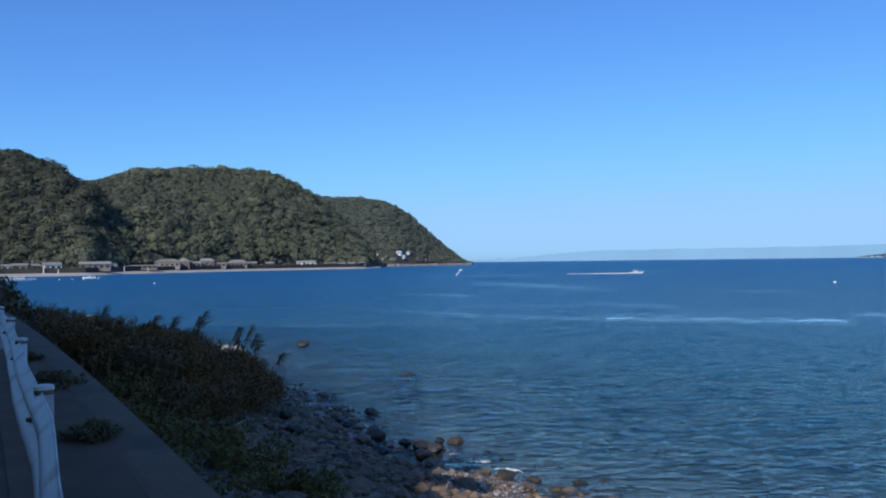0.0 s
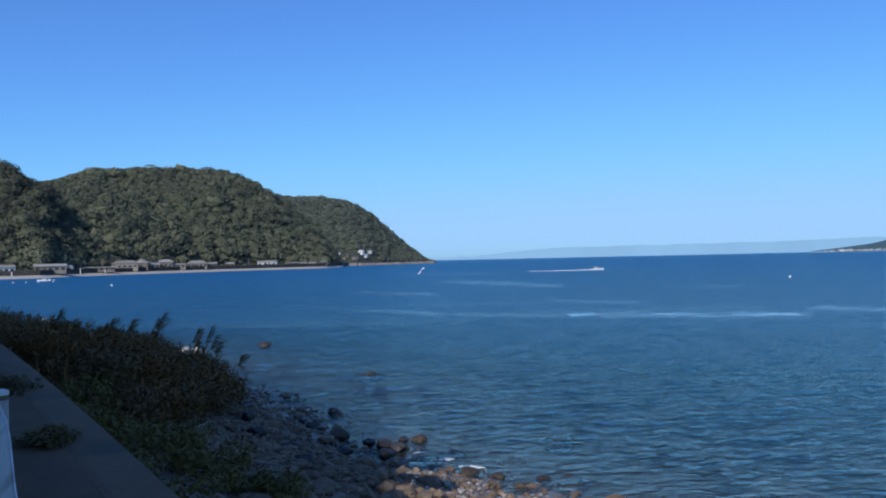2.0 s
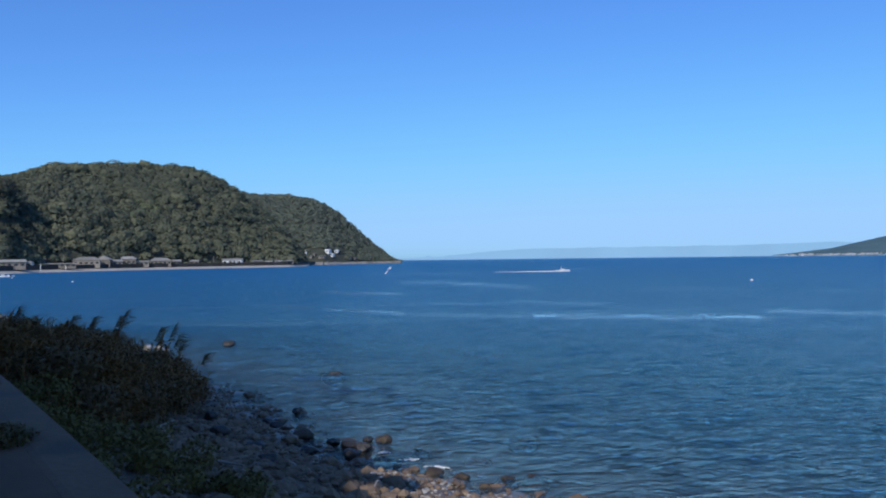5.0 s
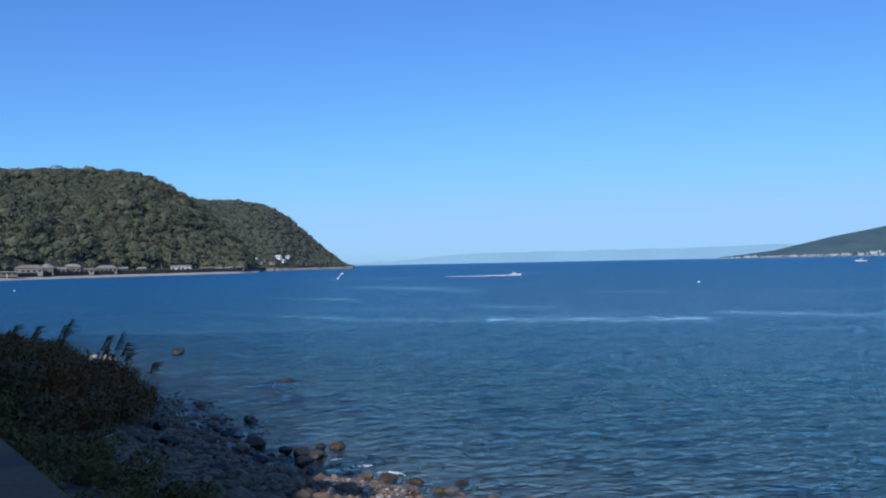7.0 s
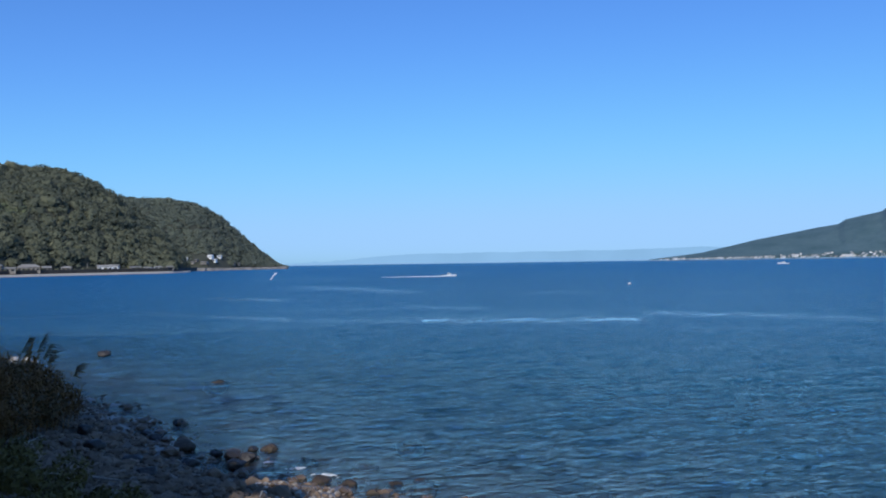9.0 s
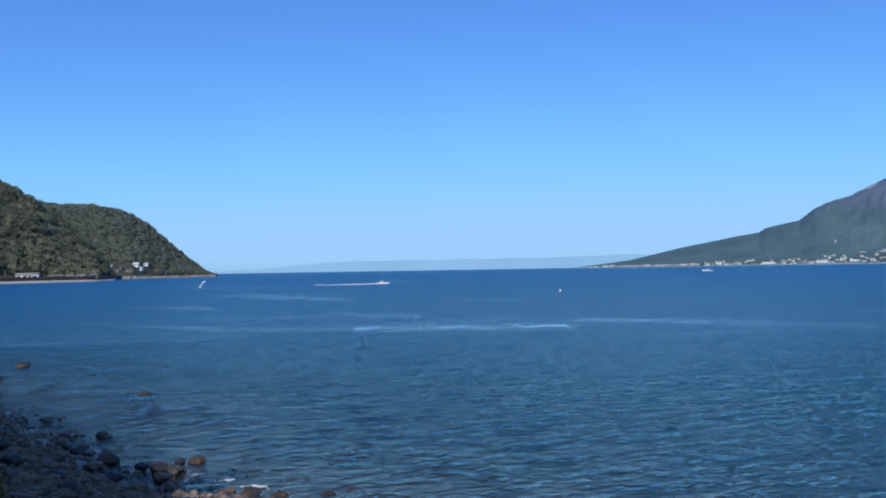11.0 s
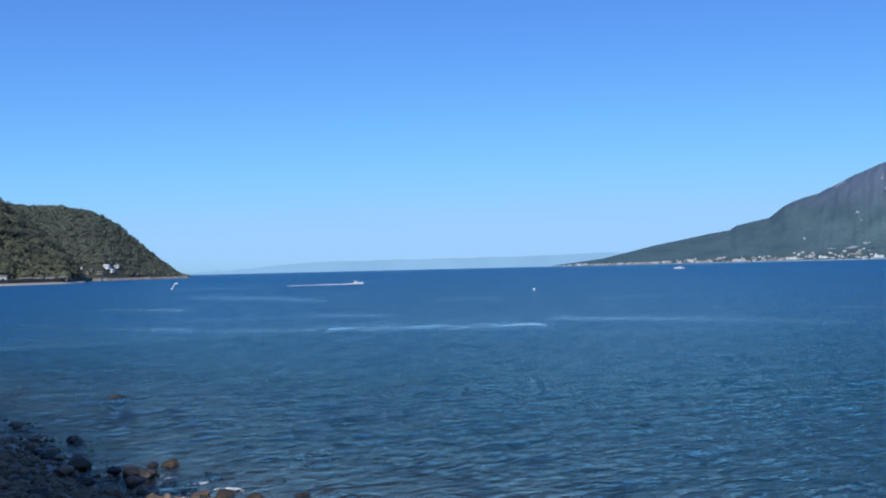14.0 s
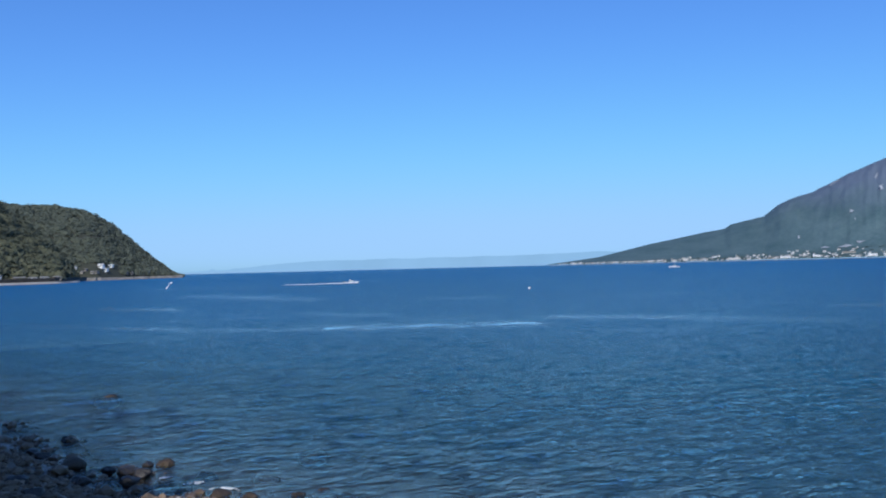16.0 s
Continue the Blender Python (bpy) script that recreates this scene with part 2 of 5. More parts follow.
def sea_material():
    """Water: gloss over a blue body that lets the bed show where it is shallow, with ripples and smooth slicks."""
    m = bpy.data.materials.new("sea_water")
    m.use_nodes = True
    n, l = m.node_tree.nodes, m.node_tree.links
    n.remove(n["Principled BSDF"])
    out = n["Material Output"]
    geo = n.new("ShaderNodeNewGeometry")
    depth = n.new("ShaderNodeAttribute")
    depth.attribute_name = "depth"

    def wave(scale, stretch, turn, detail=3):
        mp, rot = n.new("ShaderNodeMapping"), n.new("ShaderNodeVectorRotate")
        rot.rotation_type = "Z_AXIS"
        rot.inputs["Angle"].default_value = radians(turn)
        mp.inputs["Scale"].default_value = (scale, scale * stretch, scale)
        l.new(geo.outputs["Position"], rot.inputs["Vector"])
        l.new(rot.outputs[0], mp.inputs["Vector"])
        t = n.new("ShaderNodeTexNoise")
        t.inputs["Detail"].default_value = detail
        t.inputs["Scale"].default_value = 1
        l.new(mp.outputs[0], t.inputs["Vector"])
        return t.outputs[0]

    def math_node(op, a, c):
        k = n.new("ShaderNodeMath")
        k.operation = op
        for i, v in enumerate((a, c)):
            if isinstance(v, (int, float)):
                k.inputs[i].default_value = v
            else:
                l.new(v, k.inputs[i])
        return k.outputs[0]

    def ramp(v, p0, p1, c0, c1):
        r = n.new("ShaderNodeValToRGB")
        r.color_ramp.elements[0].position, r.color_ramp.elements[1].position = p0, p1
        r.color_ramp.elements[0].color, r.color_ramp.elements[1].color = (*c0, 1), (*c1, 1)
        l.new(v, r.inputs[0])
        return r.outputs[0]

    def attribute(name):
        k = n.new("ShaderNodeAttribute")
        k.attribute_name = name
        return k.outputs["Fac"]

    far, calm, see_through = attribute("far"), attribute("calm"), attribute("clear")
    # slicks: long smooth bands lying across the bay, frayed, and fainter ones between them
    frayed = math_node("MULTIPLY", calm, ramp(wave(0.16, 2.2, 4, 6), 0.34, 0.62, (0.35, 0.35, 0.35), (1, 1, 1)))
    faint = ramp(math_node("MULTIPLY", wave(0.02, 4.6, 4, 4), math_node("ADD", wave(0.006, 2.5, -20, 2), 0.5)), 0.6, 0.74, (0, 0, 0), (0.3, 0.3, 0.3))
    calm = math_node("MAXIMUM", frayed, faint)
    slick = math_node("SUBTRACT", 1.0, math_node("MULTIPLY", calm, 0.8))
    ripples = math_node("ADD", math_node("MULTIPLY", wave(1.5, 1.6, -18), 0.9), math_node("MULTIPLY", wave(3.6, 1.8, -8), 0.3))
    ripples = math_node("ADD", ripples, math_node("MULTIPLY", wave(0.75, 1.7, -14), 0.9))
    ripples = math_node("ADD", ripples, math_node("MULTIPLY", wave(0.4, 1.4, -12, 3), math_node("MULTIPLY", math_node("POWER", far, 0.5), 5.5)))
    bump = n.new("ShaderNodeBump")
    bump.inputs["Distance"].default_value = 0.48
    l.new(math_node("MULTIPLY", slick, math_node("ADD", 0.35, math_node("MULTIPLY", depth.outputs["Fac"], 0.65))), bump.inputs["Strength"])
    l.new(ripples, bump.inputs["Height"])
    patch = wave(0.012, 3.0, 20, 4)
    # far off, mirrored blue sky is painted in as a brighter, bluer body
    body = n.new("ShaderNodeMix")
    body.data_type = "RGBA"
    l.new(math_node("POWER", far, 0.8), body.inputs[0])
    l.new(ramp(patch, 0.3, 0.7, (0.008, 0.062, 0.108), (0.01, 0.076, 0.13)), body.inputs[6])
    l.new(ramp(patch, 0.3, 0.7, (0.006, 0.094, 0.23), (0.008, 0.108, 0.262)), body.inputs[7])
    # sand stirred up in the shallows
    silt = n.new("ShaderNodeMix")
    silt.data_type = "RGBA"
    l.new(math_node("MULTIPLY", math_node("MULTIPLY", see_through, see_through), 0.7), silt.inputs[0])
    l.new(body.outputs[2], silt.inputs[6])
    silt.inputs[7].default_value = (0.07, 0.08, 0.074, 1)
    deep = n.new("ShaderNodeBsdfDiffuse")
    l.new(silt.outputs[2], deep.inputs["Color"])
    # mirrored sky, by the slope of the ripples
    gloss, fres = n.new("ShaderNodeBsdfGlossy"), n.new("ShaderNodeFresnel")
    gloss.inputs["Color"].default_value = (0.92, 1.0, 0.97, 1)
    fres.inputs["IOR"].default_value = 1.33
    l.new(bump.outputs[0], gloss.inputs["Normal"])
    l.new(bump.outputs[0], fres.inputs["Normal"])
    # far off, the steep faces of the waves are what is seen: they mirror less
    share = math_node("MULTIPLY", fres.outputs[0], math_node("SUBTRACT", math_node("SUBTRACT", 1.1, math_node("MULTIPLY", far, 0.44)), math_node("MULTIPLY", see_through, 0.42)))
    share = math_node("MINIMUM", math_node("ADD", share, math_node("MULTIPLY", calm, 0.2)), 0.9)
    near = math_node("SUBTRACT", 1.0, far)
    choppy = math_node("MULTIPLY", far, math_node("MULTIPLY", near, near))
    l.new(math_node("MULTIPLY", math_node("ADD", math_node("ADD", 0.11, math_node("MULTIPLY", far, 0.12)), math_node("MULTIPLY", choppy, 0.35)), slick), gloss.inputs["Roughness"])
    clear = n.new("ShaderNodeBsdfTransparent")
    clear.inputs["Color"].default_value = (0.86, 0.9, 0.84, 1)
    below, final = n.new("ShaderNodeMixShader"), n.new("ShaderNodeMixShader")
    l.new(see_through, below.inputs[0])
    l.new(deep.outputs[0], below.inputs[1])
    l.new(clear.outputs[0], below.inputs[2])
    l.new(share, final.inputs[0])
    l.new(below.outputs[0], final.inputs[1])
    l.new(gloss.outputs[0], final.inputs[2])
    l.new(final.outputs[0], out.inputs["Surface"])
    return m


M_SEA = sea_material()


# ---- mesh helpers ----
def mesh_from(name, verts, faces, mat, smooth=False):
    """A mesh from arrays: verts (n, 3), faces (m, 3 or 4)."""
    verts, faces = np.asarray(verts, dtype=np.float32), np.asarray(faces, dtype=np.int32)
    me = bpy.data.meshes.new(name)
    k = faces.shape[1]
    me.vertices.add(len(verts))
    me.vertices.foreach_set("co", verts.ravel())
    me.loops.add(faces.size)
    me.loops.foreach_set("vertex_index", faces.ravel())
    me.polygons.add(len(faces))
    me.polygons.foreach_set("loop_start", np.arange(0, faces.size, k, dtype=np.int32))
    me.polygons.foreach_set("use_smooth", np.full(len(faces), smooth))
    me.update(calc_edges=True)
    me.validate()
    me.materials.append(mat)
    return me


def attach(ob, parent, label=""):
    ob.parent = parent
    if label:
        ob["label"] = label
    return ob


def part(name, bm, mat, parent, label="", smooth=False):
    """Links a bmesh as one mesh object under a thing or a part."""
    me = bpy.data.meshes.new(name)
    bm.normal_update()
    bm.to_mesh(me)
    bm.free()
    me.materials.append(mat)
    if smooth:
        me.polygons.foreach_set("use_smooth", np.full(len(me.polygons), True))
    ob = new(name, me)
    if parent:
        ob.parent = parent
    if label:
        ob["label"] = label
    return ob


def grid_faces(rows, cols):
    i = (np.arange(rows - 1)[:, None] * cols + np.arange(cols - 1)[None, :]).ravel()
    return np.stack([i, i + 1, i + cols + 1, i + cols], 1)


def box(bm, size, at, bevel=0.0, turn=0.0):
    m = Matrix.Translation(at) @ Matrix.Rotation(turn, 4, "Z") @ Matrix.Diagonal((*size, 1))
    made = bmesh.ops.create_cube(bm, size=1, matrix=m)
    if bevel:
        edges = list({e for v in made["verts"] for e in v.link_edges})
        bmesh.ops.bevel(bm, geom=edges, offset=bevel, segments=2, affect="EDGES")
    return bm


def tube(bm, r0, r1, length, at=(0, 0, 0), sides=12, turn=None):
    m = Matrix.Translation(at) @ (turn or Matrix.Identity(4)) @ Matrix.Translation((0, 0, length / 2))
    bmesh.ops.create_cone(bm, cap_ends=True, segments=sides, radius1=r0, radius2=r1, depth=length, matrix=m)
    return bm


# The road's own frame: s metres along it, p metres to its sea side.
HEAD = radians(28.0)
ALONG, ACROSS = Vector((-math.sin(HEAD), math.cos(HEAD))), Vector((math.cos(HEAD), math.sin(HEAD)))
BEND = 0.001
ROAD_Z, EDGE_P, WATER_P = 3.95, 1.37, 11.6


def road_xy(s, p):
    q = p - BEND * s * s
    return ALONG.x * s + ACROSS.x * q, ALONG.y * s + ACROSS.y * q


def road_sp(x, y):
    s = ALONG.x * x + ALONG.y * y
    return s, ACROSS.x * x + ACROSS.y * y + BEND * s * s


def water_line(s):
    s = np.asarray(s, dtype=float)
    bump = -0.3 * np.exp(-((s - 16.5) / 3.5) ** 2) - 1.2 * np.exp(-((s - 23) / 3.5) ** 2) + 0.5 * np.sin(s * 0.55) * np.exp(-((s - 25) / 30) ** 2)
    return WATER_P + bump + 0.5 * np.clip((s - 30) / 8, 0, 1) - 0.7 * np.exp(-((s - 26.5) / 2) ** 2) + 0.7 * np.exp(-((s - 32) / 3.5) ** 2) - np.clip((s - 62) / 40, 0, 1) ** 2 * 8


def shore_height(s, p):
    """Height of the shore between the road's edge and the deep water."""
    s, p = np.asarray(s, dtype=float), np.asarray(p, dtype=float)
    w = water_line(s)
    k = (p - EDGE_P) / (w - EDGE_P)
    land = np.interp(k, [0, 0.12, 0.3, 0.55, 0.8, 1.0], [2.7, 2.45, 1.9, 1.05, 0.42, 0.0])
    bed = -np.interp(p - w, [0, 3, 8, 20, 60, 200], [0.0, 0.3, 0.95, 2.4, 5.0, 8.0])
    rough = 0.10 * np.sin(s * 1.3 + 0.6 * p) * np.sin(p * 1.1 - 0.4 * s) + 0.05 * np.sin(s * 3.1 - p * 2.3)
    return np.where(k < 1, land, bed) + rough * np.clip(k * 2, 0, 1)


def polar(az, r):
    a = np.radians(az)
    return np.sin(a) * r, np.cos(a) * r


def value_noise(x, y, seed=0, octaves=4):
    """Smooth noise from turned sines, in about -1 to 1."""
    rng = np.random.RandomState(seed)
    out, amp, f = 0.0, 1.0, 1.0
    for _ in range(octaves):
        for _ in range(3):
            a, ph, q = rng.rand() * 6.283, rng.rand() * 6.283, f * (0.8 + 0.5 * rng.rand())
            out = out + amp * np.sin(q * (np.cos(a) * x + np.sin(a) * y) * 6.283 + ph + 1.3 * np.sin(q * 2.1 * (np.sin(a) * x - np.cos(a) * y) * 3 + ph))
        amp, f = amp * 0.5, f * 2.1
    return out / 3.2


# ---- structure: ground, sea, road ----
def build_ground():
    s = np.concatenate([np.arange(-70, 4, 4.0), np.arange(4, 48, 0.3), np.arange(48, 130, 3.0)])
    p = np.concatenate([[EDGE_P - 0.25, EDGE_P + 0.02], np.arange(EDGE_P + 0.2, 16, 0.2), np.geomspace(16, 160, 26)])
    S, Q = np.meshgrid(s, p, indexing="ij")
    Z = shore_height(S, Q)
    Z = Z + 0.05 * value_noise(S * 0.7, Q * 0.7, 3) * np.clip(Q - EDGE_P, 0, 1)
    X, Y = road_xy(S, Q)
    me = mesh_from("ground", np.stack([X, Y, Z], -1).reshape(-1, 3), grid_faces(len(s), len(p)), M_SAND, True)
    tagged(new("ground", me), "dark stony beach sloping from the sea wall into the water", "beach", kind="structure")


SLICKS = ((-8.2, 111, -3.0, 94, 0.08, 0.6), (-3.8, 98, 3.0, 84, 0.08, 0.8), (2.5, 85, 11.0, 78.8, 0.08, 0.6), (10.0, 80, 26.4, 79.5, 0.13, 1.0), (25.2, 90, 45, 81, 0.10, 0.75),
          (-3.8, 148, 2.4, 133, 0.06, 0.9), (1.2, 206, 5.6, 190, 0.06, 0.5), (2.8, 207, 11.3, 157, 0.10, 0.6), (9.0, 108, 16.4, 98, 0.07, 0.5), (11.8, 430, 15.4, 375, 0.04, 0.5),
          (-8.5, 109, -6.5, 105, 0.06, 0.5), (43, 107.5, 52, 106, 0.07, 0.6), (-26, 140, -14, 128, 0.06, 0.4), (17, 150, 24, 146, 0.05, 0.35), (-1, 330, 8, 300, 0.04, 0.35), (28, 140, 37, 150, 0.05, 0.3))


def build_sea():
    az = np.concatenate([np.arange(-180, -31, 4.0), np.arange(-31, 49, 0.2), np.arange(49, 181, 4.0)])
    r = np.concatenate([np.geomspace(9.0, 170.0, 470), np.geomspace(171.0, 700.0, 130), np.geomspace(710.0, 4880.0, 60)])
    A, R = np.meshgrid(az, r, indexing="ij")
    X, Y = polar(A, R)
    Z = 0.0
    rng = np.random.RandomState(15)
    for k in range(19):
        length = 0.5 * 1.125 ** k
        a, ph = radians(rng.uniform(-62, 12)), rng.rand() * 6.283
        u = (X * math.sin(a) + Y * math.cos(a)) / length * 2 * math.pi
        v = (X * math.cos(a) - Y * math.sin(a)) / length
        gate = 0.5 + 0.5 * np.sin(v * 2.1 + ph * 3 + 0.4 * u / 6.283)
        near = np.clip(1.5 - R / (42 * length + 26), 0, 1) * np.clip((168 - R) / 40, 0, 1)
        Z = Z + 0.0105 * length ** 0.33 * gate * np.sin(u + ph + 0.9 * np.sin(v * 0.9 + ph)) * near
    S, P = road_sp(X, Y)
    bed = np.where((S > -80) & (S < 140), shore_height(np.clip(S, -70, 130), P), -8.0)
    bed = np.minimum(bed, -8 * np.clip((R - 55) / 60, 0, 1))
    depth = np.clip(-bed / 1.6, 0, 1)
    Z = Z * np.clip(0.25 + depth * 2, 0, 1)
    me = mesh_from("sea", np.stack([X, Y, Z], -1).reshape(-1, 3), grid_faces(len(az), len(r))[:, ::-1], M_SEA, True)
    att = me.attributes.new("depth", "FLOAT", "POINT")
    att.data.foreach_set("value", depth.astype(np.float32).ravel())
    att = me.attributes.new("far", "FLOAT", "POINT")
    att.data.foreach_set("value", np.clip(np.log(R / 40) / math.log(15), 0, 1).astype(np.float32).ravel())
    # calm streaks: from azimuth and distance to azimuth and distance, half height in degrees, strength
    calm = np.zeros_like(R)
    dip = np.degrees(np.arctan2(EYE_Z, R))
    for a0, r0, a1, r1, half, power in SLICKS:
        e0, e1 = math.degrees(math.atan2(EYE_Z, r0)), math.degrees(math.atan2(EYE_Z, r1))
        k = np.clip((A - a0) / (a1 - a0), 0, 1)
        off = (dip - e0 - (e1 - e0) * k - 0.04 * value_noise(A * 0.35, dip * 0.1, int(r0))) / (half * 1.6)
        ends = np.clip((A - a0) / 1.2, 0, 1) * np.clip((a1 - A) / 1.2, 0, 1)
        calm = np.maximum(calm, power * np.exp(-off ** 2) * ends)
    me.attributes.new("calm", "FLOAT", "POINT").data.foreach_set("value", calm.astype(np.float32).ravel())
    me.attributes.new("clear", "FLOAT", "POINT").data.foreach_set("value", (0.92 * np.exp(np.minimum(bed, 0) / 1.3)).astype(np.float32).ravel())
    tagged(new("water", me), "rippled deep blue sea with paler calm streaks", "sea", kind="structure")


def strip(name, s, edges, mat, label, category, lift=None):
    """A ribbon along the road through the given (p, z) profile."""
    S = np.repeat(s[:, None], len(edges), 1)
    Q = np.repeat(np.array([e[0] for e in edges])[None], len(s), 0)
    Z = np.repeat(np.array([e[1] for e in edges])[None], len(s), 0)
    if lift is not None:
        Z = Z + lift(S, Q)
    X, Y = road_xy(S, Q)
    me = mesh_from(name, np.stack([X, Y, Z], -1).reshape(-1, 3), grid_faces(len(s), len(edges))[:, ::-1], mat)
    return tagged(new(name, me), label, category, kind="structure")


def build_road():
    s = np.arange(-70, 131, 1.0)
    wob = lambda S, Q: 0.006 * value_noise(S * 0.5, Q * 0.5, 8)
    strip("road", s, [(-8.0, ROAD_Z - 0.06), (-4.0, ROAD_Z - 0.02), (0.12, ROAD_Z - 0.012)], M_ASPHALT, "dark asphalt coast road in shade", "road", wob)
    strip("pavement", s, [(0.12, ROAD_Z - 0.3), (0.12, ROAD_Z), (0.5, ROAD_Z + 0.003), (0.96, ROAD_Z + 0.003)], M_ASPHALT, "worn asphalt verge between guardrail and sea wall", "pavement", wob)
    strip("seawall", s, [(0.93, ROAD_Z - 0.4), (0.93, ROAD_Z + 0.004), (0.99, ROAD_Z + 0.012), (EDGE_P - 0.03, ROAD_Z + 0.012), (EDGE_P, ROAD_Z - 0.02), (EDGE_P + 0.22, 1.6)], M_CONCRETE, "weathered concrete sea wall coping along the road", "sea wall")


def build_guardrail():
    """White corrugated beam on round posts, 4 m apart."""
    rail = tagged(new("guardrail"), "white painted corrugated steel guardrail on round capped posts", "guardrail")
    prof = []
    for i in range(49):
        k = i / 48
        bulge = 0.5 - 0.5 * math.cos(k * 4 * math.pi)
        lip = 0.02 * max(0, 1 - min(k, 1 - k) / 0.06)
        prof.append((-0.05 * bulge ** 0.8 + lip * 0.3, 0.35 * (0.5 - k)))
    post0 = 5.9

    def lean(s, dz):
        return float(np.interp(s, [-12, 1, 3.1, 4.8, 5.8, 7.5, 10.2, 14, 40], [0.135, 0.135, 0.15, 0.222, 0.215, 0.208, 0.25, 0.30, 0.42])) + float(np.interp(s, [3.5, 6], [0.08, 0.2])) * dz

    for j in range(-4, 8):
        s0 = post0 + 4 * j
        ss = np.linspace(s0, s0 + 4.06, 9)
        rows = []
        over = 0.0 if j % 2 else 0.003
        for side in (0.0, 0.006):
            for s in ss:
                for dp, dz in prof:
                    x, y = road_xy(s, lean(s, dz) + 0.03 + dp + side - over)
                    rows.append((x, y, ROAD_Z + 0.585 + dz))
        n, c = len(ss), len(prof)
        f = grid_faces(n, c)
        back = f[:, ::-1] + n * c
        top = np.array([(i * c, i * c + n * c, (i + 1) * c + n * c, (i + 1) * c) for i in range(n - 1)])
        low = np.array([(i * c + c - 1, (i + 1) * c + c - 1, (i + 1) * c + c - 1 + n * c, i * c + c - 1 + n * c) for i in range(n - 1)])
        attach(new("beam", mesh_from("beam", np.array(rows), np.concatenate([f, back, top, low]), M_RAIL)), rail)
        x, y = road_xy(s0, lean(s0, 0) + 0.088)
        bm = bmesh.new()
        tube(bm, 0.057, 0.057, 1.02, (x, y, ROAD_Z - 0.25), 20)
        post = part("post", bm, M_POST, rail, "round steel post", True)
        bm = bmesh.new()
        tube(bm, 0.062, 0.062, 0.022, (x, y, ROAD_Z + 0.772), 20)
        tube(bm, 0.062, 0.045, 0.008, (x, y, ROAD_Z + 0.794), 20)
        part("cap", bm, M_CAP, post, "pale rusty post cap")
        bm = bmesh.new()
        tube(bm, 0.0595, 0.0595, 0.03, (x, y, ROAD_Z + 0.742), 20)
        part("band", bm, M_BOLT, post, "dark rusted band under the cap")
        for dz in (0.0,):
            bx, by = road_xy(s0, lean(s0, 0) + 0.012)
            bm = bmesh.new()
            tube(bm, 0.018, 0.014, 0.03, (bx, by, ROAD_Z + 0.585 + dz), 8, Matrix.Rotation(-HEAD, 4, "Z") @ Matrix.Rotation(-math.pi / 2, 4, "Y"))
            part("bolt", bm, M_BOLT, post, "rusty bolt head")
        bm = bmesh.new()
        bx, by = road_xy(s0, lean(s0, 0) + 0.05)
        box(bm, (0.05, 0.09, 0.14), (bx, by, ROAD_Z + 0.585), 0.006, HEAD)
        part("bracket", bm, M_POST, post)


def build_hillside():
    """Steep wooded slope behind the road; it shades the road and the near shore."""
    s = np.arange(-90, 64, 2.0)
    p = np.array([-8.0, -8.6, -11, -13.5, -16, -19, -22, -26, -34, -50])
    S, Q = np.meshgrid(s, p, indexing="ij")
    crest = np.interp(s, [-90, -5.5, -3, 4, 15, 25, 37, 64], [23.6, 23.6, 26.5, 29.0, 29.5, 28.0, 7.0, 3.0])
    prof = np.interp(-p, [8, 8.6, 16, 22, 26, 34, 50], [0, 0.12, 0.7, 1.0, 1.02, 0.97, 0.9])
    Z = ROAD_Z - 0.1 + prof[None, :] * crest[:, None] + 0.5 * value_noise(S * 0.06, Q * 0.06, 5) * np.clip(-Q - 9, 0, 1)
    X, Y = road_xy(S, Q)
    me = mesh_from("hillside", np.stack([X, Y, Z], -1).reshape(-1, 3), grid_faces(len(s), len(p))[:, ::-1], M_SOIL, True)
    tagged(new("hillside", me), "steep wooded slope above the coast road", "hillside", kind="structure")
    rng = np.random.RandomState(4)
    spots = []
    for _ in range(420):
        i, j = rng.randint(len(s)), rng.randint(2, len(p))
        spots.append((X[i, j] + rng.randn(), Y[i, j] + rng.randn(), Z[i, j] + 0.2, 0.9 + 0.9 * rng.rand()))
    tagged(new("hillside_wood", crowns("hillside_wood", np.array(spots), 1, 6, M_FOREST)), "dense evergreen wood on the slope above the road", "wood", kind="stuff")


def ico(level):
    bm = bmesh.new()
    bmesh.ops.create_icosphere(bm, subdivisions=level + 1, radius=1)
    bm.verts.ensure_lookup_table()
    v = np.array([tuple(a.co) for a in bm.verts])
    f = np.array([[a.index for a in t.verts] for t in bm.faces])
    bm.free()
    return v, f


def set_tint(me, values):
    me.attributes.new("tint", "FLOAT", "POINT").data.foreach_set("value", np.asarray(values, dtype=np.float32))
    return me


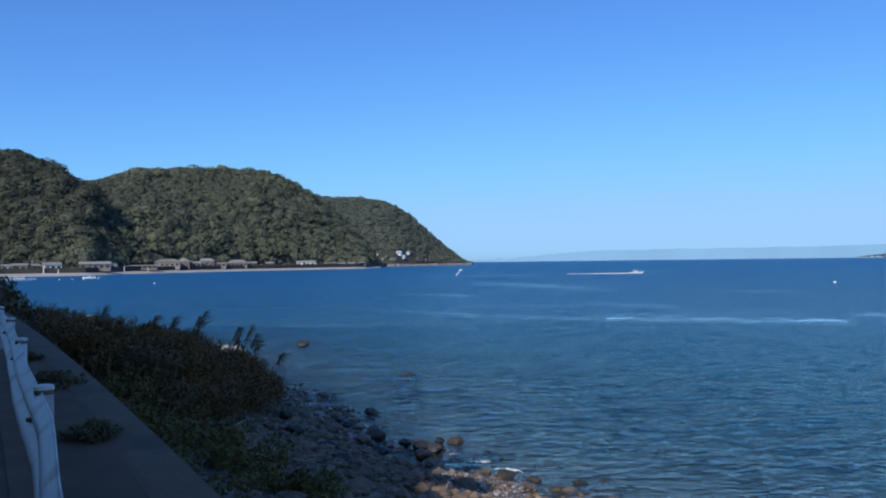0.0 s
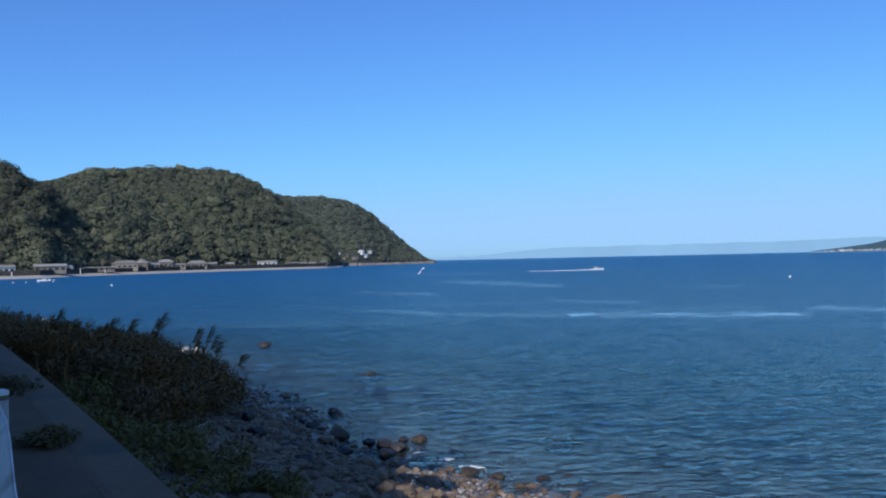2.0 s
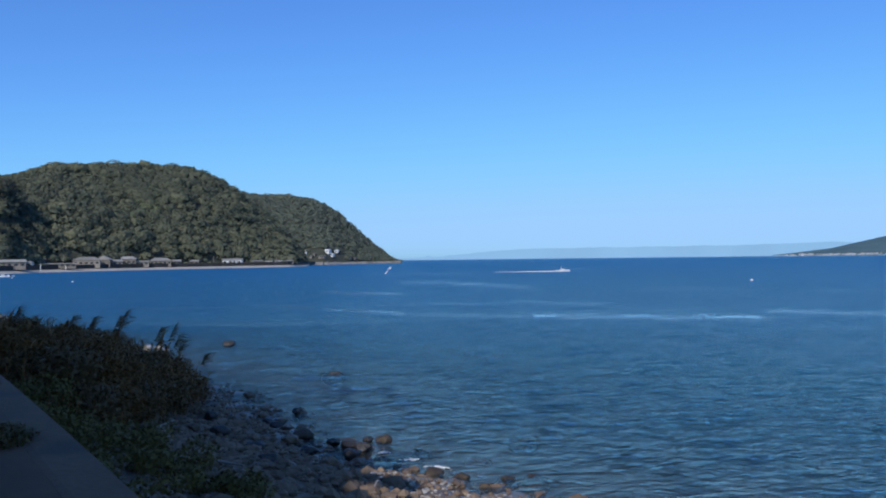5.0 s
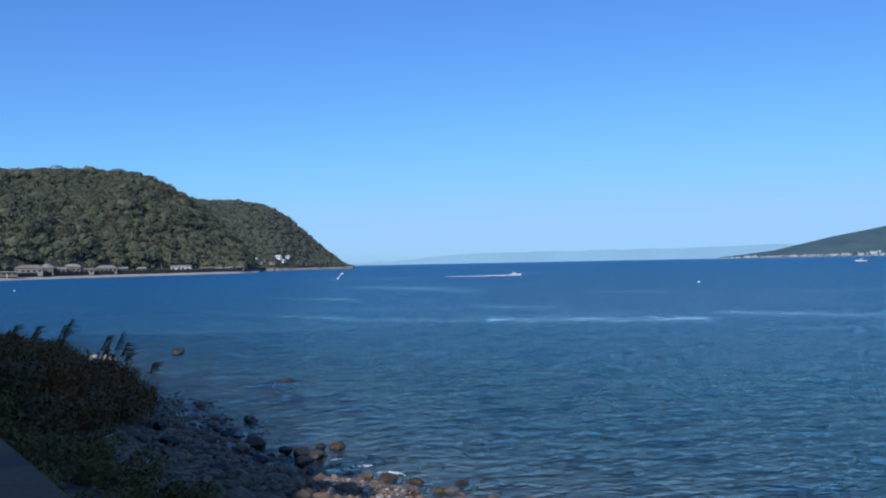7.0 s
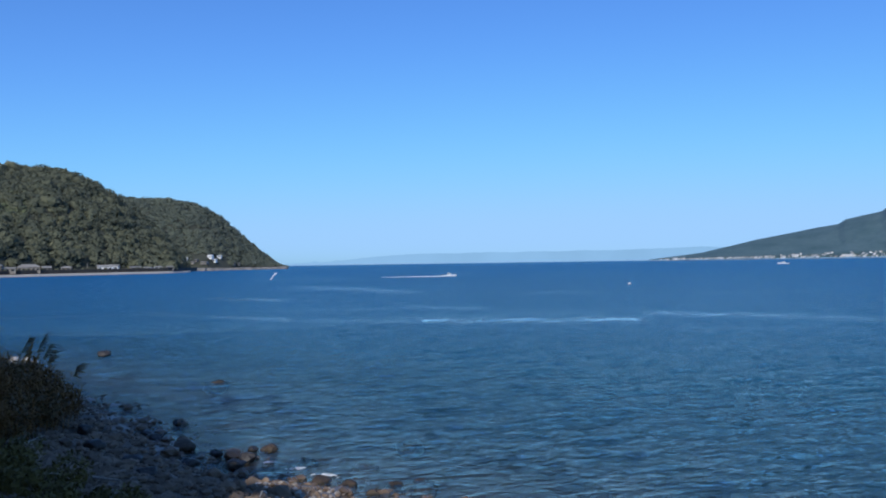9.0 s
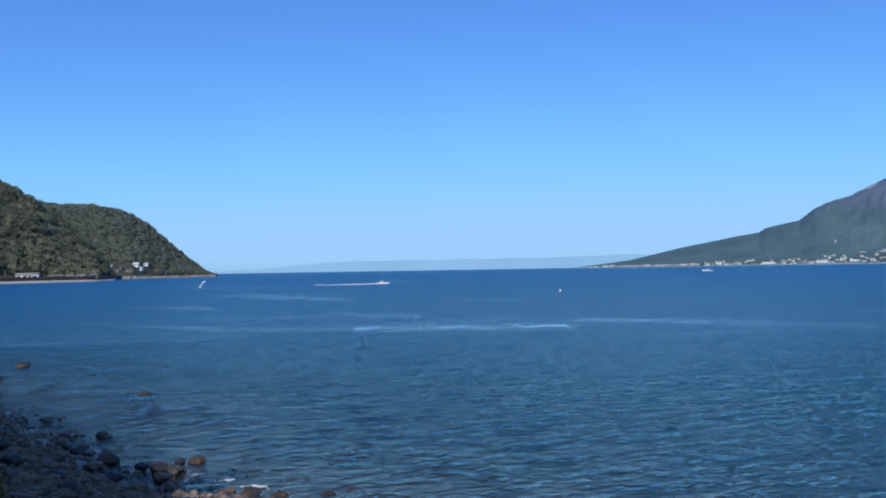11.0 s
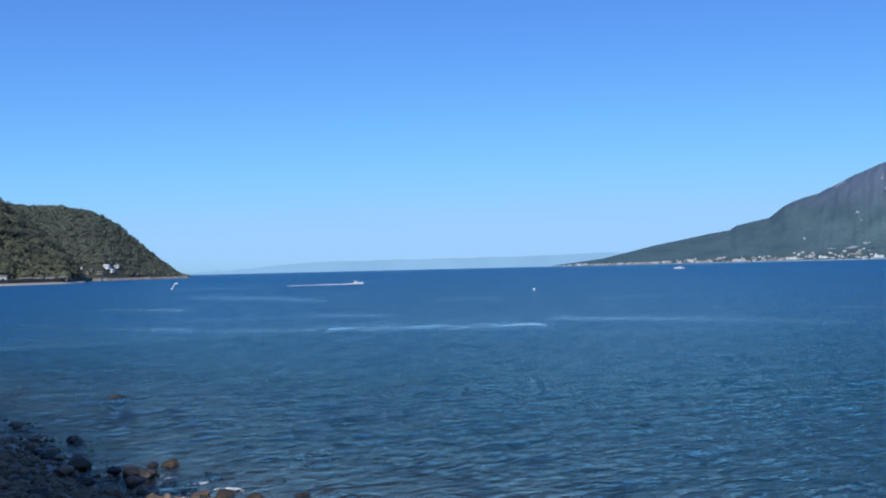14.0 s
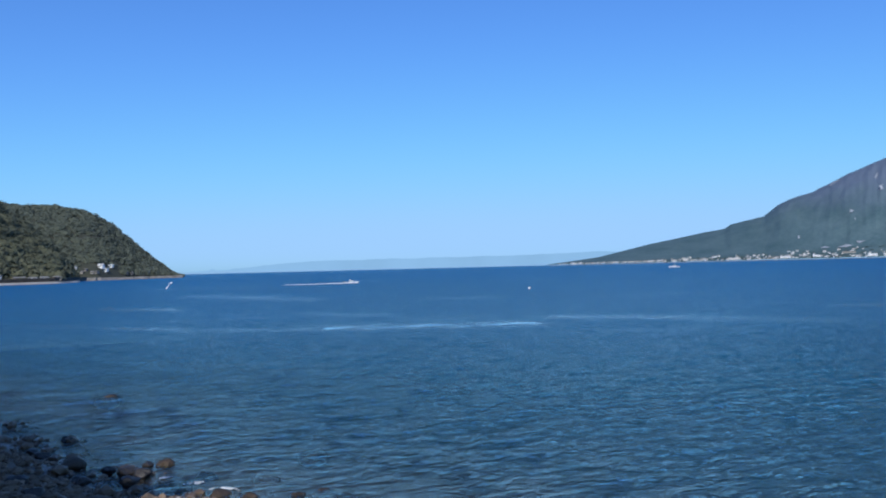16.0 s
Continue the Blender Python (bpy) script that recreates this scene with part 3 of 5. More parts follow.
def leaf_sprays(name, spots, tints, per, size, seed, mat, flat=0.8, lift=0.25):
    """Small sprays of leaves over the domes of crowns (x, y, z, radius), all in one mesh."""
    rng = np.random.RandomState(seed + 200)
    spots, tints = np.asarray(spots), np.asarray(tints)
    n = len(spots) * per
    pick = rng.choice(len(spots), n, p=spots[:, 3] ** 2 / (spots[:, 3] ** 2).sum())
    spots, tints = spots[pick], tints[pick]
    d = rng.randn(n, 3)
    d[:, 2] = np.abs(d[:, 2]) - 0.25
    d /= np.linalg.norm(d, axis=1)[:, None]
    at = spots[:, :3] + d * (spots[:, 3] * rng.uniform(0.88, 1.0, n))[:, None] * np.array([1, 1, flat])
    out = d + 0.3 * rng.randn(n, 3) + np.array([0, 0, lift])
    out /= np.linalg.norm(out, axis=1)[:, None]
    u = np.cross(out, rng.randn(n, 3))
    u /= np.linalg.norm(u, axis=1)[:, None]
    v = np.cross(out, u)
    L = (size * rng.uniform(0.55, 1.3, n))[:, None]
    V = np.stack([at - u * L, at + v * L * 0.75 - out * L * 0.25, at + u * L, at - v * L * 0.75 - out * L * 0.2], 1).reshape(-1, 3)
    return set_tint(mesh_from(name, V, np.arange(n * 4).reshape(-1, 4), mat), np.repeat(tints, 4))


def crowns(name, spots, level, seed, mat, flat=0.85, tints=None):
    """Tree crowns as lumpy, broken clumps at spots (x, y, z, radius), all in one mesh."""
    rng = np.random.RandomState(seed)
    base, tri = ico(level)
    shapes = []
    for k in range(9):
        d = base.copy()
        lump = np.ones(len(d))
        for _ in range(9):
            c = rng.randn(3)
            c /= np.linalg.norm(c)
            c[2] = abs(c[2]) * 0.8
            lump += (0.24 + 0.2 * rng.rand()) * np.exp(-((d - c) ** 2).sum(1) / 0.13) - 0.05
        lump += 0.06 * rng.randn(len(d))
        shapes.append(d * lump[:, None] * 0.86)
    V, F = [], []
    for i, (x, y, z, r) in enumerate(spots):
        a = rng.rand() * 6.283
        d = shapes[rng.randint(9)]
        sx, sz = r * (0.85 + 0.3 * rng.rand()), r * flat * (0.8 + 0.5 * rng.rand())
        q = np.stack([(d[:, 0] * math.cos(a) - d[:, 1] * math.sin(a)) * sx + x, (d[:, 0] * math.sin(a) + d[:, 1] * math.cos(a)) * sx + y, d[:, 2] * sz + z], 1)
        V.append(q)
        F.append(tri + i * len(base))
    if tints is None:
        tints = rng.rand(len(spots))
    return set_tint(mesh_from(name, np.concatenate(V), np.concatenate(F), mat, True), np.repeat(tints, len(base)))


# ---- far shore ----
SURFACES = {}
SHORE_AZ = [-40, -30, -27.5, -23, -20.7, -14.5, -9, -5.5, -4.3, -3.2, 0.0, 2.0]
SHORE_R = [480, 490, 500, 505, 560, 640, 700, 740, 820, 1040, 1150, 1210]


def bay(az):
    return np.interp(az, SHORE_AZ, SHORE_R)


def hill(name, sil_az, sil_el, foot, width, tree, seed, mat, label, az_step=0.25, foot_z=3.0, rough=0.08, canopy=None, count=0, sizes=(3, 6), power=0.8, clear=(0, 0, 0), level=1, per=70, spray=0.8, gully=0.0, light_foot=0.3):
    """A hill that rises from its foot to a crest with the given outline, with a canopy of trees."""
    az = np.arange(sil_az[0], sil_az[-1] + az_step / 2, az_step)
    el = np.interp(az, sil_az, sil_el)
    k = np.concatenate([np.linspace(0, 1, 22), [1.12, 1.3, 1.6]])
    A, K = np.meshgrid(az, k, indexing="ij")
    r0 = foot(az)
    R = r0[:, None] + width(az)[:, None] * K
    top = EYE_Z + (r0 + width(az)) * np.tan(np.radians(el)) - tree
    top = np.maximum(top, 1.0)
    w0 = width(az)[0]
    prof = np.where(K < 1, np.sin(np.clip(K, 0, 1) * math.pi / 2) ** power, 1 - (K - 1) * 0.9)
    X, Y = polar(A, R)
    n = value_noise(X / w0 * 1.6, Y / w0 * 1.6, seed)
    Z = np.minimum(foot_z, top[:, None]) + (top - np.minimum(foot_z, top))[:, None] * np.clip(prof + rough * n * np.sin(np.clip(K, 0, 1) * math.pi), -0.2, 2)
    if gully:
        # ravines that run down the slope, deepest half way up
        cut = np.abs(value_noise(A * 0.1 + 0.35 * K, K * 0.9, seed + 2, 3)) ** 0.8 + 0.4 * np.abs(value_noise(A * 0.3 - 0.5 * K, K * 1.5, seed + 3, 3))
        Z = Z + gully * (0.45 - cut) * np.sin(np.clip(K, 0, 1) * math.pi) ** 1.2 * np.clip(top / top.max(), 0, 1)[:, None]
    me = set_tint(mesh_from(name, np.stack([X, Y, Z], -1).reshape(-1, 3), grid_faces(len(az), len(k)), mat, True), np.full(X.size, 0.3))
    ob = tagged(new(name, me), label, "hill", kind="structure")

    def surface(a, q):
        i, j = int(np.clip((a - az[0]) / az_step, 0, len(az) - 2)), int(np.clip(np.searchsorted(k, q) - 1, 0, len(k) - 2))
        fa, fk = (a - az[i]) / az_step, (q - k[j]) / (k[j + 1] - k[j])
        z = (Z[i, j] * (1 - fa) + Z[i + 1, j] * fa) * (1 - fk) + (Z[i, j + 1] * (1 - fa) + Z[i + 1, j + 1] * fa) * fk
        x, y = polar(a, np.interp(a, az, r0) + np.interp(a, az, width(az)) * q)
        return float(x), float(y), float(z)

    SURFACES[name] = surface
    if canopy:
        mat2, lab2 = canopy
        rng = np.random.RandomState(seed)
        spots, tints, low, low_tints = [], [], [], []
        while len(spots) < count:
            a, q = rng.uniform(az[0], az[-1]), rng.uniform(0.02, 1.06)
            if q < clear[2] and clear[0] < a < clear[1]:
                continue
            x, y, z = surface(a, q)
            size = rng.uniform(*sizes) * (0.55 + 0.85 * rng.rand() ** 2)
            room = np.interp(a, az, top)
            if room < 6 and rng.rand() < 0.6:
                size *= 0.5
            spots.append((x, y, z - 0.05 * size, 1.15 * min(size, max(1.2, room * 0.35 + 1))))
            # broadleaved trees low on the slope are paler than the evergreens above
            tints.append(np.clip(0.12 + 0.62 * rng.rand() ** 1.4 + light_foot * np.clip(1 - q / 0.5, 0, 1) * (0.3 + rng.rand()), 0, 1.1))
            if rng.rand() < 0.9:
                a, q = rng.uniform(az[0], az[-1]), rng.uniform(0.01, 1.03)
                if not (q < clear[2] and clear[0] < a < clear[1]):
                    x, y, z = surface(a, q)
                    low.append((x, y, z + 1.2, rng.uniform(2.2, 3.6)))
                    low_tints.append(rng.rand() * 0.5)
        wood = tagged(new(name + "_wood", crowns(name + "_wood", np.array(spots), level, seed, mat2, 0.78, tints)), lab2, "wood", kind="stuff")
        attach(new("leaves", leaf_sprays("leaves", spots, tints, per, spray, seed, mat2)), wood)
        attach(new("undergrowth", leaf_sprays("undergrowth", low, low_tints, 20, spray, seed + 1, mat2)), wood)
    return ob


def build_hills():
    lab = "dense evergreen forest canopy on a coastal hill"
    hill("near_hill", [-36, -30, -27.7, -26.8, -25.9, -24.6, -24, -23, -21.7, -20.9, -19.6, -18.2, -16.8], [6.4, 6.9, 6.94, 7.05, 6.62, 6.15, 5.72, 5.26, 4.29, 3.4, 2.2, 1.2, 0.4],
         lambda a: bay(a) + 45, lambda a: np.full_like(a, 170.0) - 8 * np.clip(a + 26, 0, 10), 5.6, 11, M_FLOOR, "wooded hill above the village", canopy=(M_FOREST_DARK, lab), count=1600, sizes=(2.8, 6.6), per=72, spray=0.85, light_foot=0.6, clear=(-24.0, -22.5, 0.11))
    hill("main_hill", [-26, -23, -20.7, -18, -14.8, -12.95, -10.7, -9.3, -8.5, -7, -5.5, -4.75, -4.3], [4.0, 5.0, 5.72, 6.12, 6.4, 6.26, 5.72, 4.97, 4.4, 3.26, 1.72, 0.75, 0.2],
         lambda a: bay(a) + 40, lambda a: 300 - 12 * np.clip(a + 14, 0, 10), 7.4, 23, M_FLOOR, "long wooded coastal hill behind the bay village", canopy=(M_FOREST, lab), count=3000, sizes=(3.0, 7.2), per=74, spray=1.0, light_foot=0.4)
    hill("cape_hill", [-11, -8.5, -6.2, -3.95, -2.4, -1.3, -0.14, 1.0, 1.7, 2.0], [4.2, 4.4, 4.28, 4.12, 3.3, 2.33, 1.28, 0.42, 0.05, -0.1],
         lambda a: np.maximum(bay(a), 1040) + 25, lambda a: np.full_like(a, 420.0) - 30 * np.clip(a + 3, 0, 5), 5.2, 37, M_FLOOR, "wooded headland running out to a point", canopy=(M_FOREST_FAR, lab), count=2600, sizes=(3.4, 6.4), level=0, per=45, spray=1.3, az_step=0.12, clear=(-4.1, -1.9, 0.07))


def build_grove():
    """A paler stand of bamboo on the main hill's face."""
    rng = np.random.RandomState(8)
    spots = []
    for _ in range(230):
        a = rng.uniform(-15.5, -13.9)
        q = rng.uniform(0.22, 0.4) + 0.04 * math.sin(a * 5)
        x, y, z = SURFACES["main_hill"](a, q)
        spots.append((x, y, z + 2.0, rng.uniform(1.3, 2.6)))
    trees = []
    for _ in range(260):
        a = rng.uniform(-30, -5)
        x, y = polar(a, float(bay(a)) + 22.9 + 25 * rng.rand() ** 1.5)
        r = rng.uniform(0.8, 2.2)
        trees.append((float(x), float(y), 3.2 + r * 0.5, r))
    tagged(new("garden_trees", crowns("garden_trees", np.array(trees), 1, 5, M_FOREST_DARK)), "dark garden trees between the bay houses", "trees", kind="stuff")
    grove = tagged(new("bamboo_grove", crowns("bamboo_grove", np.array(spots), 1, 3, M_BAMBOO)), "paler green bamboo stand on the wooded hill", "wood", kind="stuff")
    attach(new("leaves", leaf_sprays("leaves", spots, rng.rand(len(spots)), 50, 0.5, 4, M_BAMBOO)), grove)


def build_bay_shore():
    az = np.arange(-38, -4.0, 0.2)
    r0 = bay(az)
    inner = np.minimum(1, np.clip((-3.4 - az) / 1.2, 0, 1))
    prof = [(-8, -1.5), (0, 0.0), (12, 0.9), (20, 1.5), (60, 3.2)]
    rows = [(polar(az, r0 + d * (0.35 + 0.65 * inner)), np.full_like(az, z)) for d, z in prof]
    V = np.stack([np.stack([x, y, z], -1) for (x, y), z in rows], 1).reshape(-1, 3)
    tagged(new("bay_beach", mesh_from("bay_beach", V, grid_faces(len(az), len(prof)), M_FARSAND, True)), "pale sandy beach round the bay", "beach", kind="structure")
    az = np.arange(-38, -3.6, 0.2)
    r0 = bay(az)
    rows = [(21, 0.8), (21.4, 4.4), (22.4, 4.4), (22.5, 0.8)]
    V = np.stack([np.stack([*polar(az, r0 + d), np.full_like(az, z)], -1) for d, z in rows], 1).reshape(-1, 3)
    tagged(new("bay_seawall", mesh_from("bay_seawall", V, grid_faces(len(az), 4), M_FARWALL)), "dark sea wall behind the bay beach", "sea wall", kind="structure")


def build_cape_shore():
    """Rocky foot of the headland."""
    az = np.arange(-5.0, 2.0, 0.04)
    d = np.array([-14, -6, 0, 8, 18, 40.0])
    A, Q = np.meshgrid(az, d, indexing="ij")
    R = np.maximum(bay(A), 1015) + Q
    X, Y = polar(A, R)
    Z = np.interp(Q, d, [-1.2, 0.1, 1.0, 1.8, 2.6, 3.4]) + np.clip(value_noise(X * 0.035, Y * 0.035, 4), -0.6, 1.2) * np.interp(Q, d, [0.4, 1.5, 2.0, 1.8, 1.0, 0.3])
    tagged(new("cape_shore", mesh_from("cape_shore", np.stack([X, Y, Z], -1).reshape(-1, 3), grid_faces(len(az), len(d)), M_RIPRAP)), "broken brown rocks along the foot of the headland", "rocky shore", kind="structure")


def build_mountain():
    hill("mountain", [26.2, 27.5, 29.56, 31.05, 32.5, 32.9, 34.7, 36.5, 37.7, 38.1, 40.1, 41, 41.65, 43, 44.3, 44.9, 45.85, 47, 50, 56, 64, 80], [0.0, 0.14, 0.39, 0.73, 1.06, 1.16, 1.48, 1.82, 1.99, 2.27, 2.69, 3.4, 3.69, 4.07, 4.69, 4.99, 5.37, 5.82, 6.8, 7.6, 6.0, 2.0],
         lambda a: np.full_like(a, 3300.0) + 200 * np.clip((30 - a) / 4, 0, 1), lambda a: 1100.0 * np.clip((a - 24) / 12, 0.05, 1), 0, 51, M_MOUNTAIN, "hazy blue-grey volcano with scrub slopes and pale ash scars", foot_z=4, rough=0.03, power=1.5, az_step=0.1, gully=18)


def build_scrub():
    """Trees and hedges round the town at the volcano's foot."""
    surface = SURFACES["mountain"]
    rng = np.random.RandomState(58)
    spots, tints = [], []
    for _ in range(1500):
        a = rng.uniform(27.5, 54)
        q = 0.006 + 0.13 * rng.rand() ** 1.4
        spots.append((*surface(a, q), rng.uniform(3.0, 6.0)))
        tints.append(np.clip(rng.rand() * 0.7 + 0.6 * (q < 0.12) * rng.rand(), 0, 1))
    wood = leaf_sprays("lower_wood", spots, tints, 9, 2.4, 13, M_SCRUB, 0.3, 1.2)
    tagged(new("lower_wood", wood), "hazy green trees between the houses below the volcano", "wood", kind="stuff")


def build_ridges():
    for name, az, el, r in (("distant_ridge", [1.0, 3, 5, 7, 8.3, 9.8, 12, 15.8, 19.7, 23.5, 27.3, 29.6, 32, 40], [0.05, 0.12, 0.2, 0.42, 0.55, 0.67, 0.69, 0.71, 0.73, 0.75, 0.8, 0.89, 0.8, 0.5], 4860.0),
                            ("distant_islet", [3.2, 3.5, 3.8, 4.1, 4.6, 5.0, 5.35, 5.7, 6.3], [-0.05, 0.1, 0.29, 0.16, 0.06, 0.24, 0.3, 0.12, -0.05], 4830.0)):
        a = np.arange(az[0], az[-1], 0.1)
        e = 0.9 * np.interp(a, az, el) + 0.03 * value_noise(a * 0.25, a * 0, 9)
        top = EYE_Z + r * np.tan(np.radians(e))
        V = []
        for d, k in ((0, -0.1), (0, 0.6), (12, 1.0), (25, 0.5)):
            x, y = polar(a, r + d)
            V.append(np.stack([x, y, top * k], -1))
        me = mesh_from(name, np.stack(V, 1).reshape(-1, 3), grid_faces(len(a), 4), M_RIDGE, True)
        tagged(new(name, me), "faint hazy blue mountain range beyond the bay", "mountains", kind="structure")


build_ground()
build_sea()
build_road()
build_hillside()
build_hills()
build_grove()
build_bay_shore()
build_cape_shore()
build_mountain()
build_scrub()
build_ridges()
build_guardrail()


# ---- near shore things ----
def blades(name, roots, height, seed, mat, leaves=9, lean=(0.25, 0.1), width=0.022):
    """Tall grass: each plant is a stem with arching leaves, all in one mesh. roots: x, y, z, height factor."""
    rng = np.random.RandomState(seed)
    V, F, n = [], [], 0
    up = np.array([0, 0, 1.0])
    for x, y, z, k in roots:
        h = height * k
        tilt = np.array([lean[0] + 0.18 * rng.randn(), lean[1] + 0.18 * rng.randn(), 0]) * 0.5
        for j in range(leaves + 1):
            stem = j == 0
            start = 0 if stem else rng.uniform(0.1, 0.9) * h
            length = h if stem else h * rng.uniform(0.25, 0.45)
            a = rng.rand() * 6.283
            out = np.array([math.cos(a), math.sin(a), 0])
            side = np.array([-math.sin(a), math.cos(a), 0]) * (0.008 if stem else width) * (0.7 + 0.6 * rng.rand())
            p0 = np.array([x, y, z]) + up * start + tilt * start * (0.4 + 0.6 * start / h)
            for i in range(5):
                q = i / 4
                if stem:
                    c = np.array([x, y, z]) + (up + tilt * (0.4 + 0.6 * q)) * length * q
                else:
                    c = p0 + out * length * (0.25 * q + 0.55 * q * q) + up * length * (0.85 * q - 0.62 * q * q) + tilt * length * q
                w = side * (1 - 0.92 * q ** 1.5)
                V += [c - w, c + w]
                if i:
                    b = n + 2 * i
                    F.append((b - 2, b - 1, b + 1, b))
            n += 10
    return mesh_from(name, np.array(V), np.array(F), mat)


def leaf_cloud(name, centres, count, size, seed, mat, squash=0.8):
    """Many single small leaves filling lumpy volumes: centres are x, y, z, radius."""
    rng = np.random.RandomState(seed)
    c = centres[rng.choice(len(centres), count, p=centres[:, 3] ** 2 / (centres[:, 3] ** 2).sum())]
    d = rng.randn(count, 3)
    d /= np.linalg.norm(d, axis=1)[:, None]
    at = c[:, :3] + d * (c[:, 3] * (0.55 + 0.5 * rng.rand(count)))[:, None] * np.array([1, 1, squash])
    u = rng.randn(count, 3)
    u /= np.linalg.norm(u, axis=1)[:, None]
    v = np.cross(u, d + 0.4 * rng.randn(count, 3))
    v /= np.linalg.norm(v, axis=1)[:, None]
    L = (size * (0.6 + 0.8 * rng.rand(count)))[:, None]
    V = np.stack([at - u * L, at + v * L * 0.38, at + u * L, at - v * L * 0.38], 1).reshape(-1, 3)
    return mesh_from(name, V, np.arange(count * 4).reshape(-1, 4), mat)


def shore_spot(s, p):
    x, y = road_xy(s, p)
    return float(x), float(y), float(shore_height(s, p))


def build_reeds():
    rng = np.random.RandomState(12)
    roots = []
    while len(roots) < 1500:
        s, p = rng.uniform(17.5, 46), rng.uniform(1.7, 10.2)
        far = 3.6 + 0.56 * np.clip(s - 18, 0, 11.5)
        if p > far + 0.35 * math.sin(s * 2.1):
            continue
        x, y, z = shore_spot(s, p)
        full = np.interp(far - p, [0, 1.2, 2.6, 5], [1.35, 2.0, 2.3, 1.75]) * np.clip(0.35 + (s - 17.5) / 7, 0, 1)
        k = full / 3.0 * (0.58 + 0.42 * rng.rand())
        if rng.rand() < 0.025:
            k *= 1.3
        roots.append((x, y, z - 0.05, k))
    tagged(new("reed_bed", blades("reed_bed", roots, 3.0, 5, M_REED, leaves=13, width=0.014)), "dense dark green tall reeds growing on the shore slope", "reeds", kind="stuff")
    # tall stalks with feathery tops that stand out above the rest
    for s, p, h in ((27, 5.6, 2.3), (27.6, 5.9, 2.5), (29.5, 8.0, 2.5), (30.2, 7.8, 2.3), (30.0, 8.4, 2.3), (28, 4.6, 2.0), (29.5, 3.4, 1.9), (28.2, 5.2, 2.1), (29.2, 9.2, 1.7), (31, 8.9, 2.0)):
        stalk = tagged(new("reed_stalk"), "tall leaning reed stalk with a feathery top", "reed", group="tall reed stalks")
        x, y, z = shore_spot(s, p)
        stalk.location = (x, y, z - 0.05)
        attach(new("stem", blades("stem", [(0, 0, 0, 1.0)], h, int(s * 10), M_REED, leaves=18, lean=(0.62, 0.12), width=0.04)), stalk)
        V, F = [], []
        r = np.random.RandomState(int(s * 7))
        for i in range(70):
            q = r.uniform(0.82, 1.04)
            c = np.array([0.31 * (0.4 + 0.6 * q) * h * q, 0.06 * h * q, h * q])
            d = np.array([0.8 + 0.4 * r.randn(), 0.3 * r.randn(), 0.1 + 0.35 * r.randn()]) * 0.24
            e = np.cross(d, r.randn(3))
            e *= 0.012 / np.linalg.norm(e)
            V += [c - e, c + e, c + d + e * 0.4, c + d - e * 0.4]
            F.append((4 * i, 4 * i + 1, 4 * i + 2, 4 * i + 3))
        attach(new("plume", mesh_from("plume", np.array(V), np.array(F), M_PLUME)), stalk, "brown feathery plume")


def build_bush(spots, leaves, size, seed, label, mat=M_LEAF):
    """A leafy bush: woody stems and a crown of single leaves."""
    spots = np.array(spots)
    base = spots[:, :3].mean(0)
    bush = tagged(new("bush"), label, "bush", group="shore bushes")
    foot = spots[:, 2].min() - spots[:, 3].max() * 0.6
    bush.location = (base[0], base[1], foot)
    rel = spots.copy()
    rel[:, :3] -= (base[0], base[1], foot)
    bm = bmesh.new()
    for x, y, z, r in rel:
        top = Vector((x, y, z))
        root = Vector((x * 0.3, y * 0.3, -0.15))
        d = top - root
        tube(bm, 0.03, 0.008, d.length, root, 6, d.to_track_quat("Z", "Y").to_matrix().to_4x4())
    part("branching_stem", bm, M_STEM, bush)
    attach(new("crown", leaf_cloud("crown", rel, leaves, size, seed, mat)), bush)
    return bush


